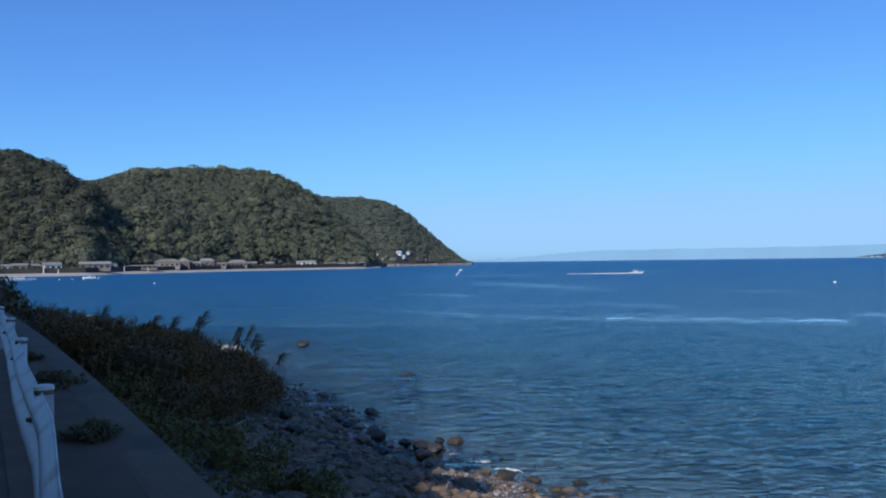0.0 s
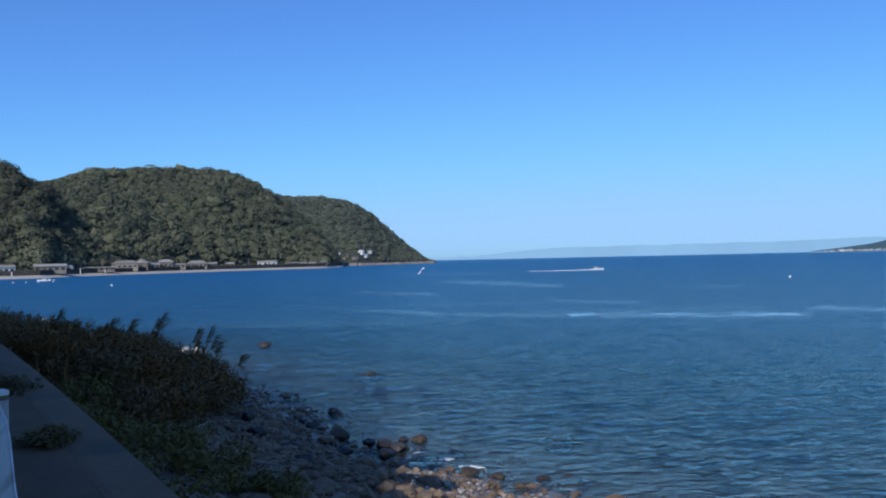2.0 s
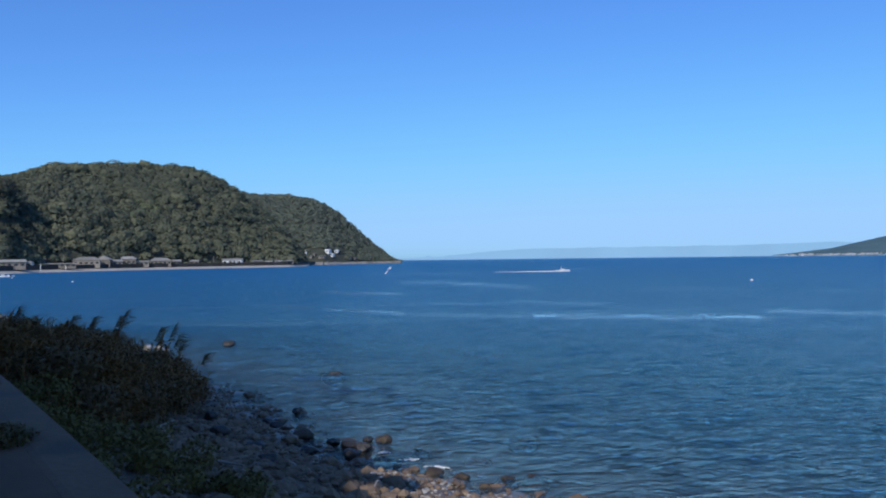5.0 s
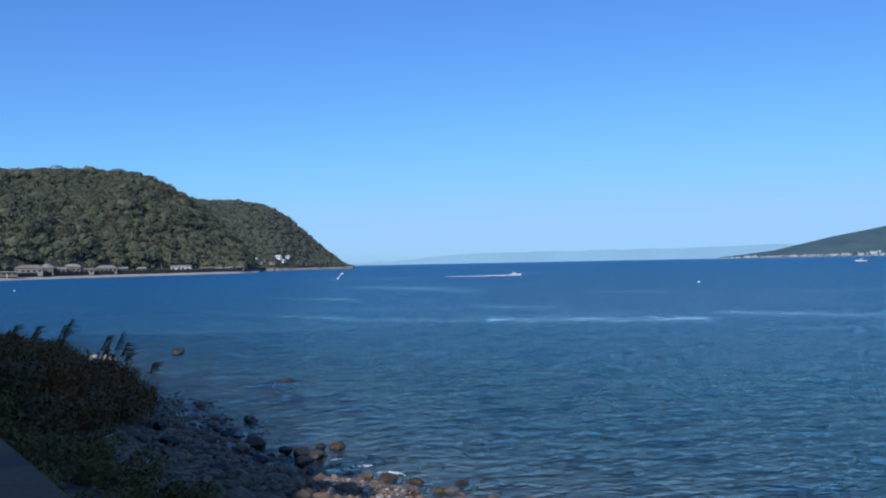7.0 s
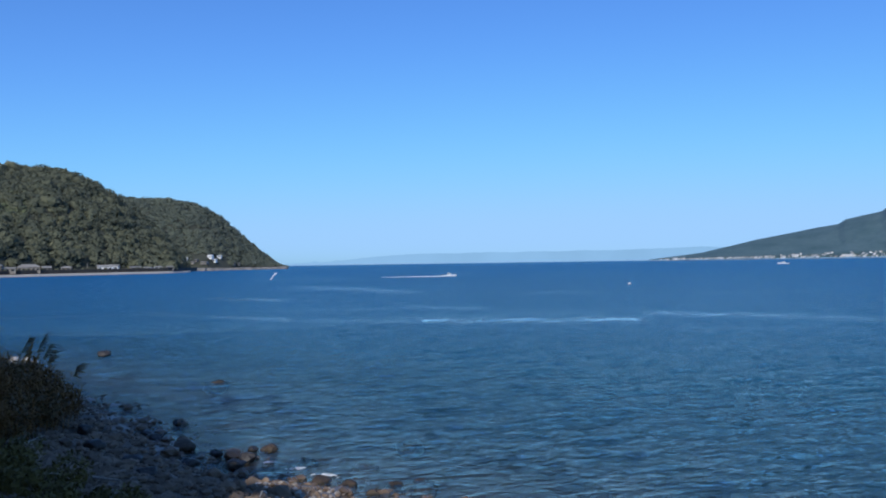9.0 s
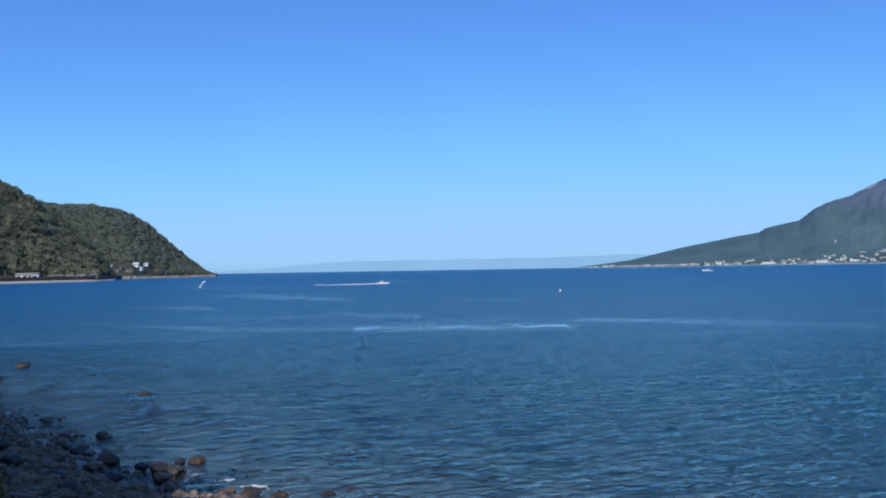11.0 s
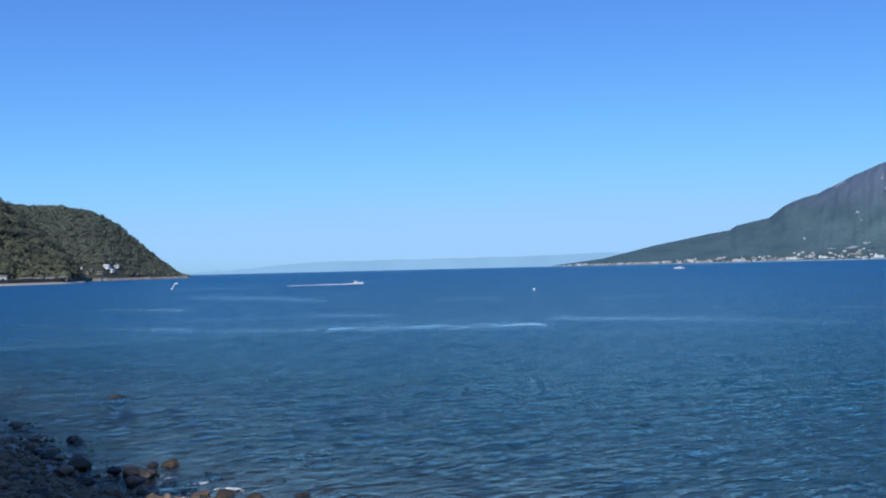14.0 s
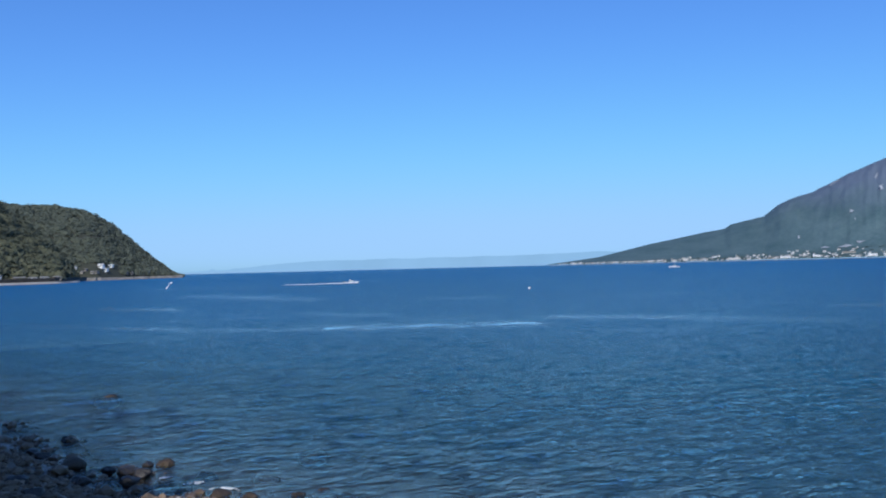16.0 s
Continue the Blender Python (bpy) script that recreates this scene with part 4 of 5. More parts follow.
def build_bushes():
    rng = np.random.RandomState(77)

    def lumps(s0, s1, p0, p1, r0, r1, n, lift):
        out = []
        for _ in range(n):
            s, p, r = rng.uniform(s0, s1), rng.uniform(p0, p1), rng.uniform(r0, r1)
            x, y, z = shore_spot(s, p)
            out.append((x, y, z + r * rng.uniform(0.4, lift), r))
        return out
    build_bush(lumps(28, 34, 1.5, 2.4, 0.5, 0.9, 18, 1.7), 9000, 0.09, 1, "dark leafy shrub rising beside the sea wall")
    build_bush(lumps(22.5, 28, 1.7, 3.0, 0.35, 0.6, 14, 1.5), 4200, 0.08, 2, "dark green scrub against the sea wall")
    build_bush(lumps(34, 46, 0.5, 1.7, 0.7, 1.05, 26, 1.95), 13000, 0.12, 3, "dark leafy shrub rising beside the sea wall")
    for i, (s0, s1, p0, p1) in enumerate(((19, 22.5, 2.5, 4.2), (21.5, 25, 3.5, 6.0), (24, 28, 5.0, 7.4), (27, 31, 6.4, 8.6), (28, 33, 3.6, 6.2), (33, 39, 5.5, 8.5), (34, 40, 3, 5.5))):
        build_bush(lumps(s0, s1, p0, p1, 0.4, 0.7, 14, 2.0), 4200, 0.075, 50 + i, "dense dark shore scrub among the reeds")
    # twiggy brush that rounds off the top of the reed bed
    for i, (s0, s1) in enumerate(((20, 23), (22.5, 25.5), (25, 28), (27, 30), (29.5, 33), (32, 37), (36, 42))):
        out = []
        for _ in range(24):
            s = rng.uniform(s0, s1)
            far = 3.6 + 0.56 * float(np.clip(s - 18, 0, 11.5))
            p = far - 0.35 - (far - 2.2) * rng.rand() ** 1.3
            full = float(np.interp(far - p, [0, 1.2, 2.6, 5], [1.0, 1.75, 2.05, 1.6])) * float(np.clip(0.35 + (s - 17.5) / 7, 0, 1))
            x, y, z = shore_spot(s, p)
            r = rng.uniform(0.3, 0.6)
            out.append((x, y, z + max(0.2, full - r * rng.uniform(0.8, 1.6)), r))
        build_bush(out, 8000, 0.06, 90 + i, "dark twiggy brush crowding over the shore reeds", M_BRUSH)
    for i, (s0, s1, p0, p1, r0, r1, n, k) in enumerate(((9, 12.5, 1.7, 2.8, 0.2, 0.36, 12, 2600), (12, 16, 1.7, 3.2, 0.25, 0.42, 14, 3200), (15.5, 20, 1.7, 3.4, 0.3, 0.5, 14, 3600), (10.5, 13.5, 3.0, 5.0, 0.18, 0.34, 12, 2400), (6.5, 9.2, 1.6, 3.0, 0.16, 0.3, 12, 2000), (13.5, 17, 3.2, 4.6, 0.2, 0.4, 12, 2600))):
        build_bush(lumps(s0, s1, p0, p1, r0, r1, n, 1.2), k, 0.05, 20 + i, "low green weeds on the slope below the sea wall", M_WEED)


WEEDS = ((8.3, 0.84, 0.46, 330), (12.3, 0.8, 0.85, 520), (15.6, 0.7, 0.5, 200))


def arching_blades(name, count, rad, seed, mat):
    """A loose tuft: thin blades that rise from near its middle and bend outwards."""
    rng = np.random.RandomState(seed)
    V, F = [], []
    for i in range(count):
        a, q = rng.rand() * 6.283, rad * 0.75 * rng.rand() ** 0.7
        root = np.array([math.cos(a) * q * 0.6, math.sin(a) * q * 1.2, 0.0])
        b = a + 0.7 * rng.randn()
        out = np.array([math.cos(b), math.sin(b), 0])
        side = np.array([-math.sin(b), math.cos(b), 0]) * rng.uniform(0.004, 0.011)
        L = rng.uniform(0.1, 0.3) * (1.15 - 0.5 * q / rad)
        for k in range(4):
            t = k / 3
            c = root + out * L * (0.3 * t + 0.6 * t * t) + np.array([0, 0, L * (1.0 * t - 0.62 * t * t)])
            V += [c - side * (1 - 0.85 * t), c + side * (1 - 0.85 * t)]
            if k:
                n = 8 * i + 2 * k
                F.append((n - 2, n - 1, n + 1, n))
    return mesh_from(name, np.array(V), np.array(F), mat)


def build_verge_weeds():
    rng = np.random.RandomState(3)
    for s, p, rad, n in WEEDS:
        x, y = road_xy(s, p)
        tuft = tagged(new("weed_tuft"), "low straggling tuft of weeds growing through the paved verge", "weeds", group="verge weeds")
        tuft.matrix_world = Matrix.Translation((x, y, ROAD_Z + 0.003)) @ Matrix.Rotation(HEAD, 4, "Z")
        attach(new("grass_clump", arching_blades("grass_clump", n, rad, int(s * 10), M_WEED)), tuft)
        spots = []
        for _ in range(26):
            a, q = rng.rand() * 6.283, rad * rng.rand() ** 0.7
            r = rng.uniform(0.03, 0.08) * (1.3 - 0.7 * q / rad)
            spots.append((math.cos(a) * q * 0.6, math.sin(a) * q * 1.2, r * 0.9, r))
        attach(new("foliage", leaf_cloud("foliage", np.array(spots), n * 2, 0.022, int(s * 11), M_LEAF)), tuft)


def stone_mesh(name, seed, level, mat, squash=0.65, rough=0.12):
    rng = np.random.RandomState(seed)
    v, f = ico(level)
    q = np.ones(len(v))
    for _ in range(7):
        c = rng.randn(3)
        c /= np.linalg.norm(c)
        cut = v @ c
        q = np.minimum(q, np.where(cut > 0.1, (0.62 + 0.3 * rng.rand()) / np.maximum(cut, 0.1), 9))
    q = q + rough * 0.35 * value_noise(v[:, 0] * 0.6 + v[:, 2] * 0.4, v[:, 1] * 0.6 - v[:, 2] * 0.3, seed)
    v = v * (q + rough * 0.06 * rng.randn(len(v)))[:, None] * np.array([1, 0.75 + 0.3 * rng.rand(), squash])
    return mesh_from(name, v, f, mat, level > 2)


def build_rocks():
    forms = [stone_mesh("boulder", k, 3, M_ROCK, 0.6, 0.3) for k in range(4)]
    pale = [stone_mesh("boulder", 20 + k, 3, M_PALE, 0.6, 0.3) for k in range(4)]
    dark = [stone_mesh("boulder", 10 + k, 3, M_DARKROCK, 0.6, 0.3) for k in range(4)]
    # x, y, half width, height of the middle, dark
    for i, (x, y, r, z, wet) in enumerate(((-9.35, 55.9, 0.42, 0.12, 1), (-2.72, 30.8, 0.24, 0.05, 1), (-2.2, 26.4, 0.36, 0.08, 0), (0.3, 25.8, 0.26, 0.0, 0),
                                            (-0.72, 24.9, 0.26, 0.1, 1), (-0.3, 24.4, 0.28, 0.1, 1), (-0.2, 25.7, 0.18, 0.05, 1), (-1.2, 25.2, 0.22, 0.1, 1),
                                            (-3.6, 29.2, 0.2, 0.05, 1), (-3.2, 28.3, 0.26, 0.05, 1), (1.5, 21.7, 0.34, -0.08, 0), (2.15, 21.2, 0.3, -0.1, 0),
                                            (2.9, 23.5, 0.45, -0.27, 0), (-2.0, 41.3, 0.6, -0.22, 0), (4.0, 21.0, 0.45, -0.24, 0), (-0.6, 23.4, 0.3, 0.15, 1), (-1.8, 23.8, 0.26, 0.2, 1),
                                            (4.6, 26.0, 0.5, -0.26, 0), (1.3, 24.3, 0.36, -0.2, 0), (3.3, 20.8, 0.3, -0.12, 0), (2.7, 20.3, 0.26, -0.06, 0), (-4.3, 24.2, 0.34, 0.72, 1), (-3.1, 22.6, 0.3, 0.6, 1), (-5.2, 27.5, 0.28, 0.6, 1), (-2.6, 21.2, 0.24, 0.62, 1), (-13.9, 53.5, 0.36, 0.2, 2), (-13.2, 53.4, 0.28, 0.2, 2), (-12.5, 52.4, 0.24, 0.12, 2), (-14.6, 53.9, 0.22, 0.2, 2), (-35.0, 83.0, 0.7, 0.3, 2))):
        rock = new("boulder", (forms, dark, pale)[wet][i % 4])
        rock.matrix_world = Matrix.Translation((x, y, z)) @ Matrix.Rotation(i * 1.7, 4, "Z") @ Matrix.Diagonal((r, r, r, 1))
        tagged(rock, ("brown weedy boulder in the shallows", "dark wet boulder at the water's edge", "pale sunlit boulder on the shore")[wet], "boulder", group="shore boulders")


def build_wash():
    """Small breaking wavelets along the stones."""
    base, tri = ico(0)
    for i, (az, r, w) in enumerate(((0.6, 23.9, 0.2), (2.45, 22.9, 0.34), (4.4, 22.05, 0.4))):
        rng = np.random.RandomState(300 + i)
        V, F = [], []
        for k in range(34):
            x = rng.randn() * w * 0.36
            q = rng.uniform(0.008, 0.026)
            V.append(base * (q * 1.8, q, q * 0.6) + (x, 0.12 * math.sin(x * 5 + i) + 0.05 * rng.randn(), 0.02 + 0.02 * rng.rand()))
            F.append(tri + 12 * k)
        foam = tagged(new("foam", mesh_from("foam", np.concatenate(V), np.concatenate(F), M_FOAM)), "white foam of a small wave breaking on the stones", "foam", kind="stuff")
        x, y = polar(az, r)
        foam.matrix_world = pose(float(x), float(y), 0.02, 0, 0, -az - 14)


def build_driftwood():
    for s, p, L, turn, r in ((20.8, 5.6, 0.6, 55, 0.03), (17.3, 7.6, 0.3, 120, 0.03), (15.6, 5.2, 0.95, -50, 0.035), (15.2, 8.3, 0.35, 70, 0.025)):
        x, y, z = shore_spot(s, p)
        bm = bmesh.new()
        tube(bm, r, r * 0.6, L, (0, 0, 0), 8, Matrix.Rotation(radians(84), 4, "Y"))
        for v in bm.verts:
            v.co += Vector((0, 0.05 * math.sin(v.co.x * 3), 0.03 * math.sin(v.co.x * 5)))
        log = part("driftwood", bm, M_WOOD, None)
        log.matrix_world = pose(x, y, z + r + 0.08, 0, 0, turn)
        tagged(log, "bleached driftwood log lying on the stones", "driftwood")


def build_cobbles():
    """Loose stones of the beach: the nearest lit ones as pieces in the brighter sunlit colour, the rest joined."""
    rng = np.random.RandomState(31)
    beach = bpy.data.objects["ground"]
    forms = [stone_mesh("stone", 40 + k, 1, M_PALE, 0.6) for k in range(8)]
    for i in range(300):
        s = rng.uniform(13.0, 18.4)
        p = rng.uniform(9.4, float(water_line(s)) + 0.3)
        x, y, z = shore_spot(s, p)
        r = 0.04 + 0.05 * rng.rand() ** 2
        st = new("stone", forms[i % 8])
        st.parent = beach
        st.matrix_world = Matrix.Translation((x, y, z + r * 0.2)) @ Matrix.Rotation(rng.rand() * 6.28, 4, "Z") @ Matrix.Diagonal((r, r, r, 1))
    base = [ico(0)[0] * np.array([1, 0.8, 0.6]) * (1 + 0.2 * rng.randn(12))[:, None] for _ in range(16)]
    tri = ico(0)[1]
    V, F = [], []
    for i in range(11500):
        s = rng.uniform(7, 40)
        w = float(water_line(s))
        p = w - (w - 2.5) * rng.rand() ** 0.8 + 2.5 * rng.rand()
        x, y, z = shore_spot(s, p)
        r = 0.035 + 0.09 * rng.rand() ** 3 + (0.04 + 0.14 * rng.rand() ** 2 if rng.rand() < 0.05 else 0)
        a = rng.rand() * 6.28
        d = base[i % 16] * r
        V.append(np.stack([d[:, 0] * math.cos(a) - d[:, 1] * math.sin(a) + x, d[:, 0] * math.sin(a) + d[:, 1] * math.cos(a) + y, d[:, 2] + z + 0.4 * r], 1))
        F.append(tri + 12 * i)
    st = new("shingle", mesh_from("shingle", np.concatenate(V), np.concatenate(F), M_STONE))
    tagged(attach(st, beach), "grey and brown beach cobbles", kind="stuff")


build_reeds()
build_bushes()
build_verge_weeds()
build_rocks()
build_wash()
build_driftwood()
build_cobbles()


# ---- village, boats and buoys ----
def build_house(width, depth, height, roof_h, hip, mat_wall, mat_roof, windows, label, name="house"):
    """A house with walls, tiled roof with eaves, door and windows; its front looks towards -y."""
    house = tagged(new(name), label, "house")
    bm = bmesh.new()
    box(bm, (width, depth, height + 1.2), (0, 0, height / 2 - 0.6))
    part("wall", bm, mat_wall, house)
    bm = bmesh.new()
    w, d, e = width / 2 + 0.5, depth / 2 + 0.6, 0.18
    cut = w * 0.45 if hip else 0.0
    lower = [bm.verts.new(c) for c in ((-w, -d, height), (w, -d, height), (w, d, height), (-w, d, height))]
    brim = [bm.verts.new((v.co.x, v.co.y, height + e)) for v in lower]
    ridge = [bm.verts.new((-w + cut, 0, height + roof_h)), bm.verts.new((w - cut, 0, height + roof_h))]
    bm.faces.new(lower[::-1])
    for i in range(4):
        bm.faces.new((lower[i], lower[(i + 1) % 4], brim[(i + 1) % 4], brim[i]))
    bm.faces.new((brim[0], brim[1], ridge[1], ridge[0]))
    bm.faces.new((brim[2], brim[3], ridge[0], ridge[1]))
    bm.faces.new((brim[1], brim[2], ridge[1]))
    bm.faces.new((brim[3], brim[0], ridge[0]))
    part("roof", bm, mat_roof, house)
    for i in range(windows):
        bm = bmesh.new()
        x = (i + 0.5) / windows * width - width / 2
        box(bm, (min(1.8, width / windows * 0.6), 0.12, 1.3), (x, -depth / 2 - 0.03, height * 0.55))
        part("window", bm, M_DARK, house)
    return house


def face_camera(ob, az, r, z, turn=0.0):
    x, y = polar(az, r)
    ob.matrix_world = pose(float(x), float(y), z, 0, 0, -az + turn)


def mark_az(x):
    return math.degrees(math.atan((x - 784) / 1489.3))


def build_village():
    grey, plaster, white = M_ROOF, M_TIMBER, M_WHITE
    # along-shore mark, width, depth, wall height, roof height, hipped, back from the shore, base height, turn
    rows = ((12, 5, 5, 2.6, 1.0, 0, 32, 3.2, 10, white), (37, 8, 6, 2.8, 1.3, 0, 33, 3.2, -15, plaster), (62, 6, 5, 2.6, 1.2, 1, 36, 3.2, 5, plaster), (92, 9, 6, 3.0, 1.5, 0, 32, 3.2, 12, white),
            (168, 17, 8, 3.2, 1.6, 0, 30, 3.2, 4, plaster), (197, 7, 6, 2.8, 1.3, 1, 36, 3.2, -12, white), (215, 9, 6, 3, 1.5, 0, 46, 4.5, 6, plaster),
            (242, 26, 5, 1.8, 0.6, 0, 27, 3.2, 0, plaster), (297, 17, 9, 4.2, 2.2, 1, 32, 3.2, -5, plaster), (326, 10, 9, 4.4, 2.8, 0, 30, 3.2, 80, plaster), (346, 7, 6, 3, 1.5, 0, 30, 3.2, 8, plaster),
            (364, 13, 8, 4.6, 2.2, 1, 36, 3.2, -6, plaster), (383, 14, 6, 2.6, 1.0, 0, 28, 3.2, 3, plaster), (420, 15, 9, 3.2, 2.4, 1, 31, 3.2, 0, plaster), (447, 6, 5, 2.8, 1.3, 0, 33, 3.2, 8, plaster),
            (478, 7, 6, 2.6, 1.3, 1, 33, 3.2, -9, plaster), (537, 11, 7, 3.0, 1.6, 0, 32, 3.2, 4, white), (552, 7, 6, 3.4, 1.4, 0, 34, 3.2, -14, white), (585, 8, 6, 2.0, 1.0, 0, 30, 3.2, 12, plaster),
            (605, 6, 5, 1.8, 0.8, 0, 31, 3.2, -13, white), (622, 7, 5, 2.0, 0.9, 1, 30, 3.2, 6, white), (640, 6, 5, 2.0, 1.0, 1, 31, 3.2, 15, plaster))
    for x, w, d, h, rh, hip, back, z, turn, wall in rows:
        az = mark_az(x)
        ob = build_house(w, d, h, rh, hip, wall, grey, max(2, int(w / 3)), "low grey-roofed seaside house with dark weathered walls" if wall is plaster else "small white-walled house with a grey roof by the bay")
        ob["group"] = "bay village houses"
        face_camera(ob, az, float(bay(az)) + back, z, turn)
    # two small white houses on the slope above the village
    for az, q, w, turn in ((-23.3, 0.064, 5.6, -14), (-22.85, 0.07, 4.4, 20)):
        px, py, pz = SURFACES["near_hill"](az, q)
        ob = build_house(w, 4, 1.9, 1.0, 0, white, white, 1, "small white house on the slope above the village")
        ob["group"] = "bay village houses"
        ob.matrix_world = pose(px, py, pz + 0.8, 0, 0, -az + turn)
    # white houses at the foot of the headland
    surface = SURFACES["cape_hill"]
    for x, w, h, rh, hip, q, tall in ((707, 12, 8, 2, 0, 0.045, 1), (722, 10, 5, 1.5, 0, 0.06, 1), (714, 9, 6, 1.5, 0, 0.03, 1), (694, 7, 3.4, 1.2, 1, 0.02, 0), (678, 6, 3.4, 1.2, 0, 0.02, 0), (700, 6, 4, 1.2, 0, 0.02, 0), (745, 8, 4, 1.6, 0, 0.02, 0), (754, 6, 4, 1.4, 1, 0.02, 0), (778, 9, 6, 1.8, 0, 0.03, 1), (668, 5, 9, 1.2, 0, 0.03, 1), (684, 5, 3.4, 1.2, 0, 0.03, 0)):
        az = mark_az(x)
        px, py, pz = surface(az, q)
        ob = build_house(w * 0.48, 6, h * 0.4, rh * 0.8, hip, M_WHITE if tall else M_WALL, M_WHITE if tall else M_ROOF, 1 if tall else 2, "white house on the shore below the headland")
        ob["group"] = "headland houses"
        ob.matrix_world = pose(px, py, pz + 0.6, 0, 0, -az + (x * 7) % 24 - 30)
    # pale posts on the beach and along the road
    for x, back, h, z in ((220, 14, 4.6, 0.6), (262, 14, 3.6, 0.6), (77, 20, 5.0, 1.0), (103, 18, 3.0, 1.0), (5, 30, 9, 3), (258, 34, 8, 3), (510, 34, 7, 3), (660, 36, 7, 3), (152, 42, 8, 3)):
        az = mark_az(x)
        post = tagged(new("marker_post"), "slim pale post standing on the bay shore", "post", group="shore posts")
        bm = bmesh.new()
        tube(bm, 0.28 if h < 6 else 0.16, 0.2 if h < 6 else 0.1, h, (0, 0, -0.3), 8)
        part("shaft", bm, M_WHITE if h < 6 else M_WOOD, post)
        bm = bmesh.new()
        box(bm, (1.3, 1.0, 0.7), (0, 0, 0.0), 0.05)
        part("base", bm, M_FARSAND, post)
        face_camera(post, az, float(bay(az)) + back, z)


def build_boat(length, label, cabin=True, name="motorboat"):
    """A white motor boat, bow towards +x, waterline at z = 0."""
    boat = tagged(new(name), label, "boat")
    bm = bmesh.new()
    n, ring = 11, []
    for i in range(n):
        k = i / (n - 1)
        x = (k - 0.5) * length
        half = length * 0.14 * (1 - max(0, (k - 0.45) / 0.55) ** 2.2) + 0.02
        sheer = length * (0.075 + 0.05 * k * k)
        ring.append([bm.verts.new(c) for c in ((x, 0, -0.25 + 0.25 * k ** 4), (x, half * 0.75, 0.0), (x, half, sheer), (x, half * 0.86, sheer * 0.98), (x, 0, sheer * 0.86),
                                               (x, -half * 0.86, sheer * 0.98), (x, -half, sheer), (x, -half * 0.75, 0.0))])
    for a, b in zip(ring, ring[1:]):
        for j in range(8):
            bm.faces.new((a[j], a[(j + 1) % 8], b[(j + 1) % 8], b[j]))
    bm.faces.new(ring[0])
    bm.faces.new(ring[-1][::-1])
    bmesh.ops.recalc_face_normals(bm, faces=bm.faces)
    part("hull", bm, M_WHITE, boat, smooth=False)
    if cabin:
        bm = bmesh.new()
        box(bm, (length * 0.3, length * 0.17, length * 0.12), (-length * 0.02, 0, length * 0.14), length * 0.015)
        part("cabin", bm, M_WHITE, boat)
        bm = bmesh.new()
        box(bm, (length * 0.305, length * 0.175, length * 0.045), (-length * 0.02, 0, length * 0.155))
        part("window_band", bm, M_DARK, boat, "dark cabin windows")
        bm = bmesh.new()
        tube(bm, 0.04, 0.02, length * 0.2, (-length * 0.08, 0, length * 0.19), 6)
        part("mast", bm, M_POST, boat)
    bm = bmesh.new()
    box(bm, (0.5, 0.45, 0.9), (-length * 0.5 - 0.2, 0, 0.35), 0.06)
    part("outboard", bm, M_DARK, boat, "dark outboard motor")
    return boat


def build_boats():
    fast = build_boat(5.6, "white speedboat running across the bay with a wake")
    face_camera(fast, 12.9, 335, 0.05, 4)
    rng = np.random.RandomState(9)
    base, tri = ico(0)
    V, F = [], []
    for i in range(900):
        k = rng.rand() ** 2.2
        d = -3.0 - 24 * k
        y = rng.randn() * (0.35 + 0.9 * k)
        r = (0.34 - 0.26 * k) * (0.4 + 0.8 * rng.rand())
        V.append(base * (r * 1.7, r, r * 0.55) + (d, y, 0.02))
        F.append(tri + 12 * i)
    wake = tagged(new("wake", mesh_from("wake", np.concatenate(V), np.concatenate(F), M_FOAM)), "white foam wake trailing behind the speedboat", "wake", kind="stuff")
    x, y = polar(12.9, 335)
    wake.matrix_world = pose(float(x), float(y), 0.02, 0, 0, -12.9 + 4)
    ferry = build_boat(9.5, "white passenger boat far out on the bay")
    face_camera(ferry, 34.5, 800, 0.05, 175)
    for x, r, L, turn in ((14, 372, 7, 8), (28, 380, 6.5, 176), (40, 368, 7, 14), (52, 384, 5, 5), (158, 395, 5.5, 170), (168, 402, 4.5, 12)):
        ob = build_boat(L, "white fishing boat moored off the bay beach", x != 52, "fishing_boat")
        ob["group"] = "moored boats"
        face_camera(ob, mark_az(x), r, 0.0, turn)


def build_buoys():
    def float_ball(az, r, size, label):
        ob = tagged(new("buoy"), label, "buoy", group="mooring buoys")
        bm = bmesh.new()
        bmesh.ops.create_uvsphere(bm, u_segments=14, v_segments=9, radius=size)
        part("float", bm, M_WHITE, ob, smooth=True)
        bm = bmesh.new()
        tube(bm, size * 0.18, size * 0.14, size * 0.5, (0, 0, size * 0.9), 8)
        part("ring_post", bm, M_BOLT, ob)
        face_camera(ob, az, r, size * 0.35)
    float_ball(24.95, 196, 0.27, "round white mooring buoy floating on the bay")
    for x, r in ((105, 360), (127, 370), (148, 358), (173, 356), (273, 262)):
        float_ball(mark_az(x), r, 0.27, "small white mooring buoy near the beach")
    mark = tagged(new("marker_buoy"), "leaning white pole marker buoy with a small flag", "buoy")
    bm = bmesh.new()
    tube(bm, 0.30, 0.22, 0.5, (0, 0, -0.2), 12)
    part("float", bm, M_WHITE, mark)
    lean = Matrix.Rotation(radians(34), 4, "Y")
    bm = bmesh.new()
    tube(bm, 0.13, 0.10, 2.7, (0, 0, 0.1), 8, lean)
    part("pole", bm, M_WHITE, mark)
    bm = bmesh.new()
    tip = lean @ Vector((0, 0, 2.6))
    box(bm, (0.75, 0.03, 0.4), (tip.x + 0.3, 0, tip.z), 0.005)
    part("flag", bm, M_WHITE, mark)
    face_camera(mark, 0.92, 330, 0.0)


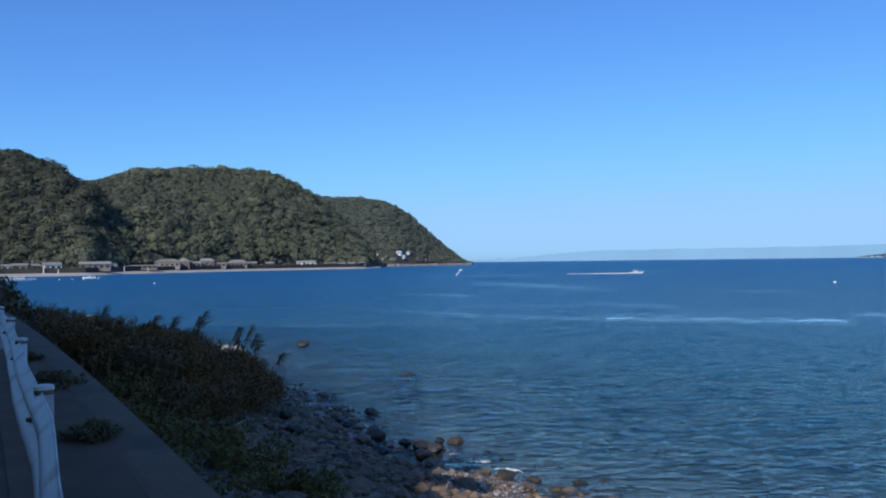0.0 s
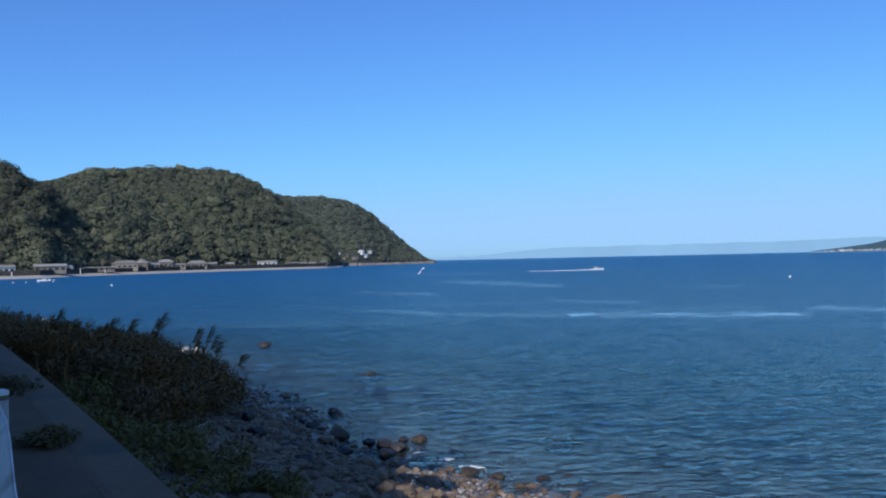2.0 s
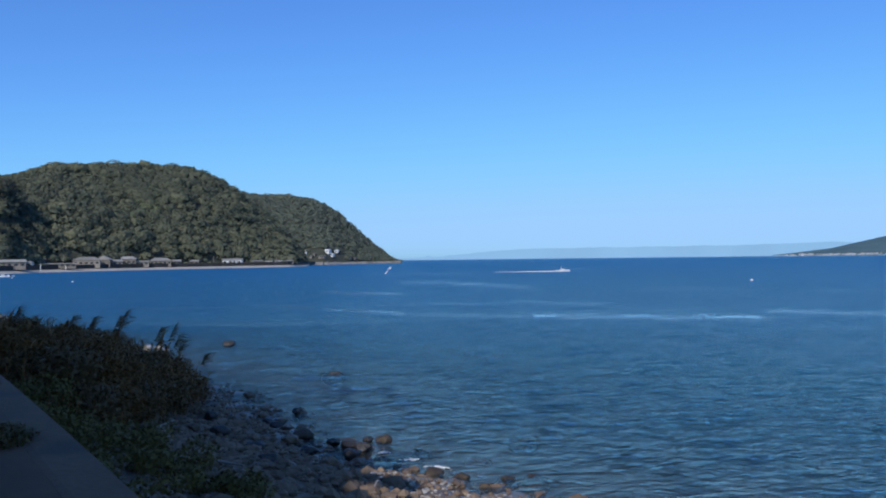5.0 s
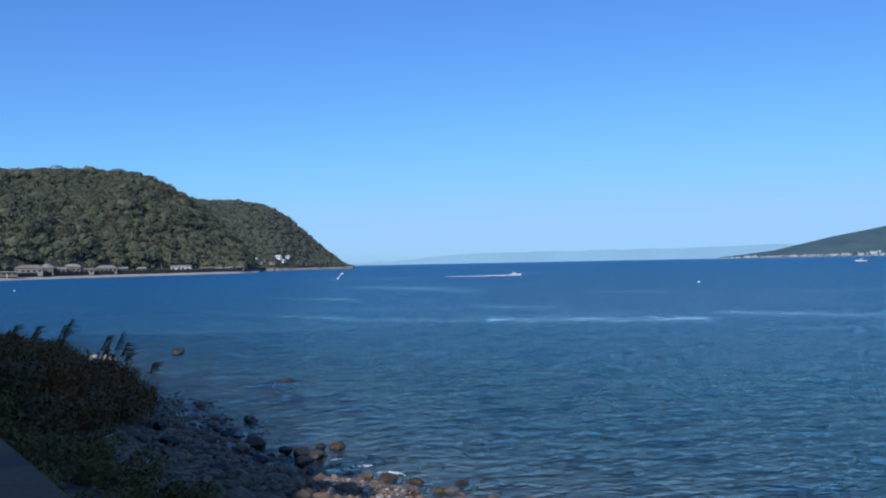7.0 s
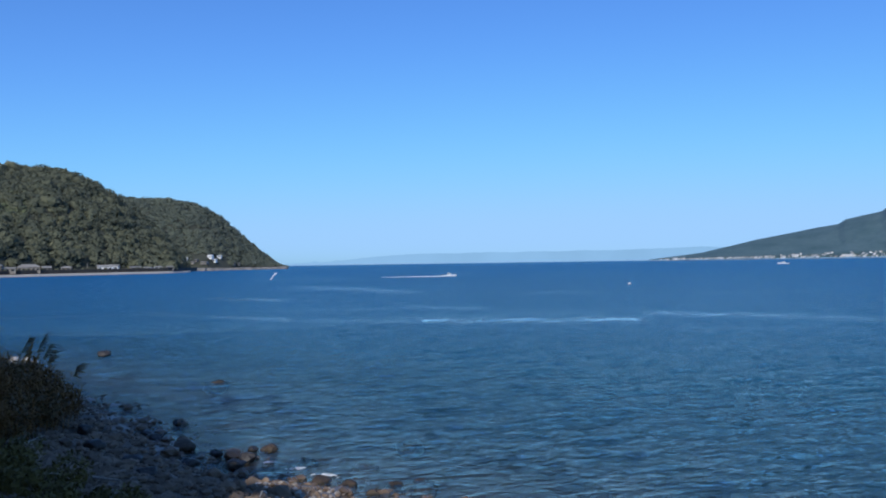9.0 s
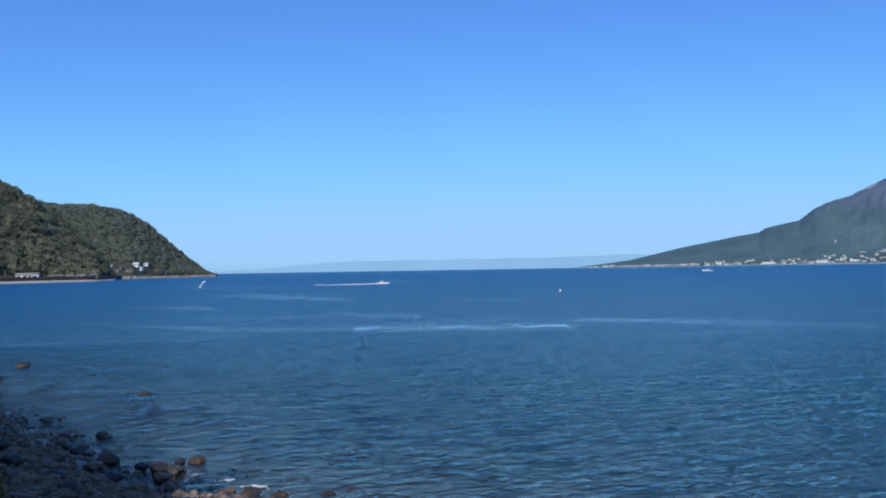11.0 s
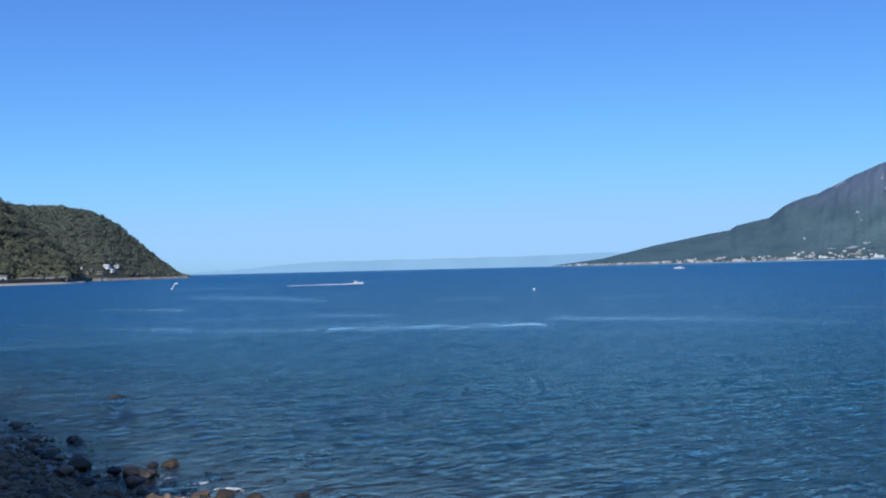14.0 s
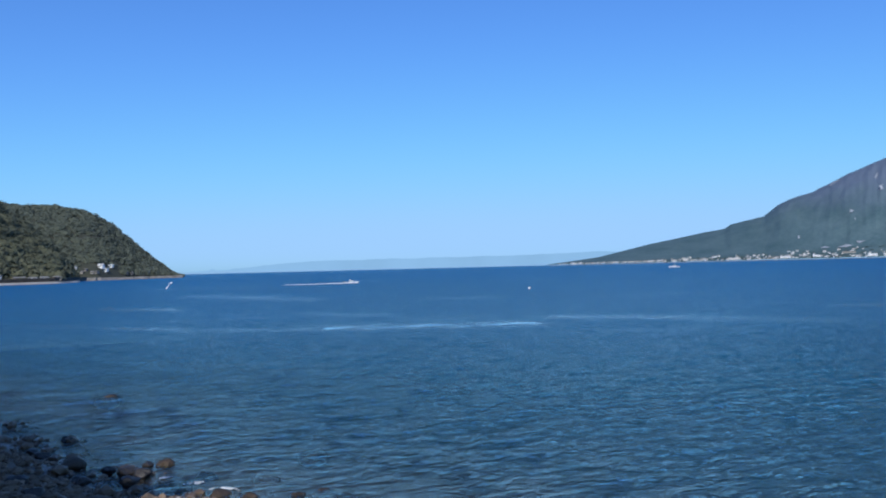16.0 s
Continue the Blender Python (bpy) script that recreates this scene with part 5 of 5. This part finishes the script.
def build_town():
    """Houses of the town along the volcano's foot."""
    surface = SURFACES["mountain"]
    rng = np.random.RandomState(66)
    kinds = [build_house(9, 8, 4.5, 2.4, k % 2, M_TOWN if k else M_WHITE, M_ROOF if k != 2 else M_TOWN, 2, "pale house of the town along the far shore") for k in range(4)]
    placed = []
    for i in range(255):
        a = 27.0 + 22.5 * rng.rand() ** 0.9
        lo = rng.rand() ** 1.3
        q = 0.004 + lo * 0.13 * np.clip((a - 27) / 8, 0.2, 1)
        x, y, z = surface(a, q)
        ob = kinds[i] if i < 4 else copy_thing(kinds[i % 4], Matrix.Identity(4))
        big = 0.45 + 0.5 * rng.rand() ** 2
        ob.matrix_world = pose(x, y, z + 0.3, 0, 0, -a + rng.uniform(-35, 35)) @ Matrix.Diagonal((big * rng.uniform(0.9, 1.5), big, big * rng.uniform(0.8, 1.2), 1))
        ob["group"] = "far shore town"
    for a, q, w, h, white in ((38.2, 0.03, 30, 9, 1), (40.5, 0.02, 36, 8, 0), (41.3, 0.03, 48, 9, 1), (43.1, 0.035, 34, 10, 1), (44.9, 0.075, 60, 8, 0), (46.2, 0.02, 40, 12, 1), (47.0, 0.03, 30, 10, 1), (35.2, 0.03, 24, 9, 1), (33.0, 0.02, 24, 8, 1), (28.0, 0.01, 20, 7, 1)):
        x, y, z = surface(a, q)
        ob = build_house(w * 0.75, 12, h * 0.6, 1.2, 0, M_WHITE if white else M_WALL, M_ROOF if not white else M_WHITE, 5, "long pale building of the town by the far shore", "long_building")
        ob.matrix_world = pose(x, y, z, 0, 0, -a + rng.uniform(-12, 12))
    az = np.arange(26.3, 60, 0.2)
    V = []
    for d, z in ((-8, -1), (-7, 1.2), (-3, 1.4), (2, 0)):
        x, y = polar(az, 3300.0 + 200 * np.clip((30 - az) / 4, 0, 1) + d)
        V.append(np.stack([x, y, np.full_like(az, z)], -1))
    tagged(new("far_seawall", mesh_from("far_seawall", np.stack(V, 1).reshape(-1, 3), grid_faces(len(az), 4), M_FARSTRIP)), "pale harbour wall along the far shore", "sea wall", kind="structure")


def build_scars():
    """Pale ash scars on the volcano's flank, as patches that lie on the slope."""
    surface = SURFACES["mountain"]
    hill_ob = bpy.data.objects["mountain"]
    for a0, e0, da, dq, seed in ((44.2, 4.58, 0.32, 0.02, 1), (44.45, 4.7, 0.12, 0.02, 11), (46.55, 4.85, 0.14, 0.035, 2), (46.75, 4.1, 0.16, 0.025, 3), (45.1, 2.8, 0.13, 0.015, 4), (45.3, 2.3, 0.07, 0.01, 5), (42.1, 1.3, 0.06, 0.02, 6), (44.8, 0.62, 0.45, 0.010, 7), (45.5, 0.85, 0.25, 0.008, 8), (43.6, 0.6, 0.3, 0.006, 9)):
        q0 = min((abs(math.degrees(math.atan2(surface(a0, q)[2] - EYE_Z, math.hypot(*surface(a0, q)[:2]))) - e0), q) for q in np.linspace(0.02, 0.97, 120))[1]
        rng = np.random.RandomState(seed)
        ring = [surface(a0 + da * math.cos(t) * (0.35 + 0.9 * rng.rand()), q0 + dq * (math.sin(t) + 0.8 * math.cos(t) * (e0 > 4.5)) * (0.3 + 1.0 * rng.rand())) for t in np.linspace(0, 6.283, 19)[:-1]]
        mid = np.mean(ring, 0)
        rows = [mid + (np.array(p) - mid) * k for p in ring for k in (0.0, 0.55, 1.0)]
        V = np.array(rows) + (-1.5, -1.5, 2)
        F = [(3 * i + j, 3 * i + j + 1, 3 * ((i + 1) % 18) + j + 1, 3 * ((i + 1) % 18) + j) for i in range(18) for j in (0, 1)]
        attach(new("ash_scar", mesh_from("ash_scar", V, np.array(F), M_ASH, True)), hill_ob, "pale ash scar")


build_village()
build_boats()
build_buoys()
build_town()
build_scars()
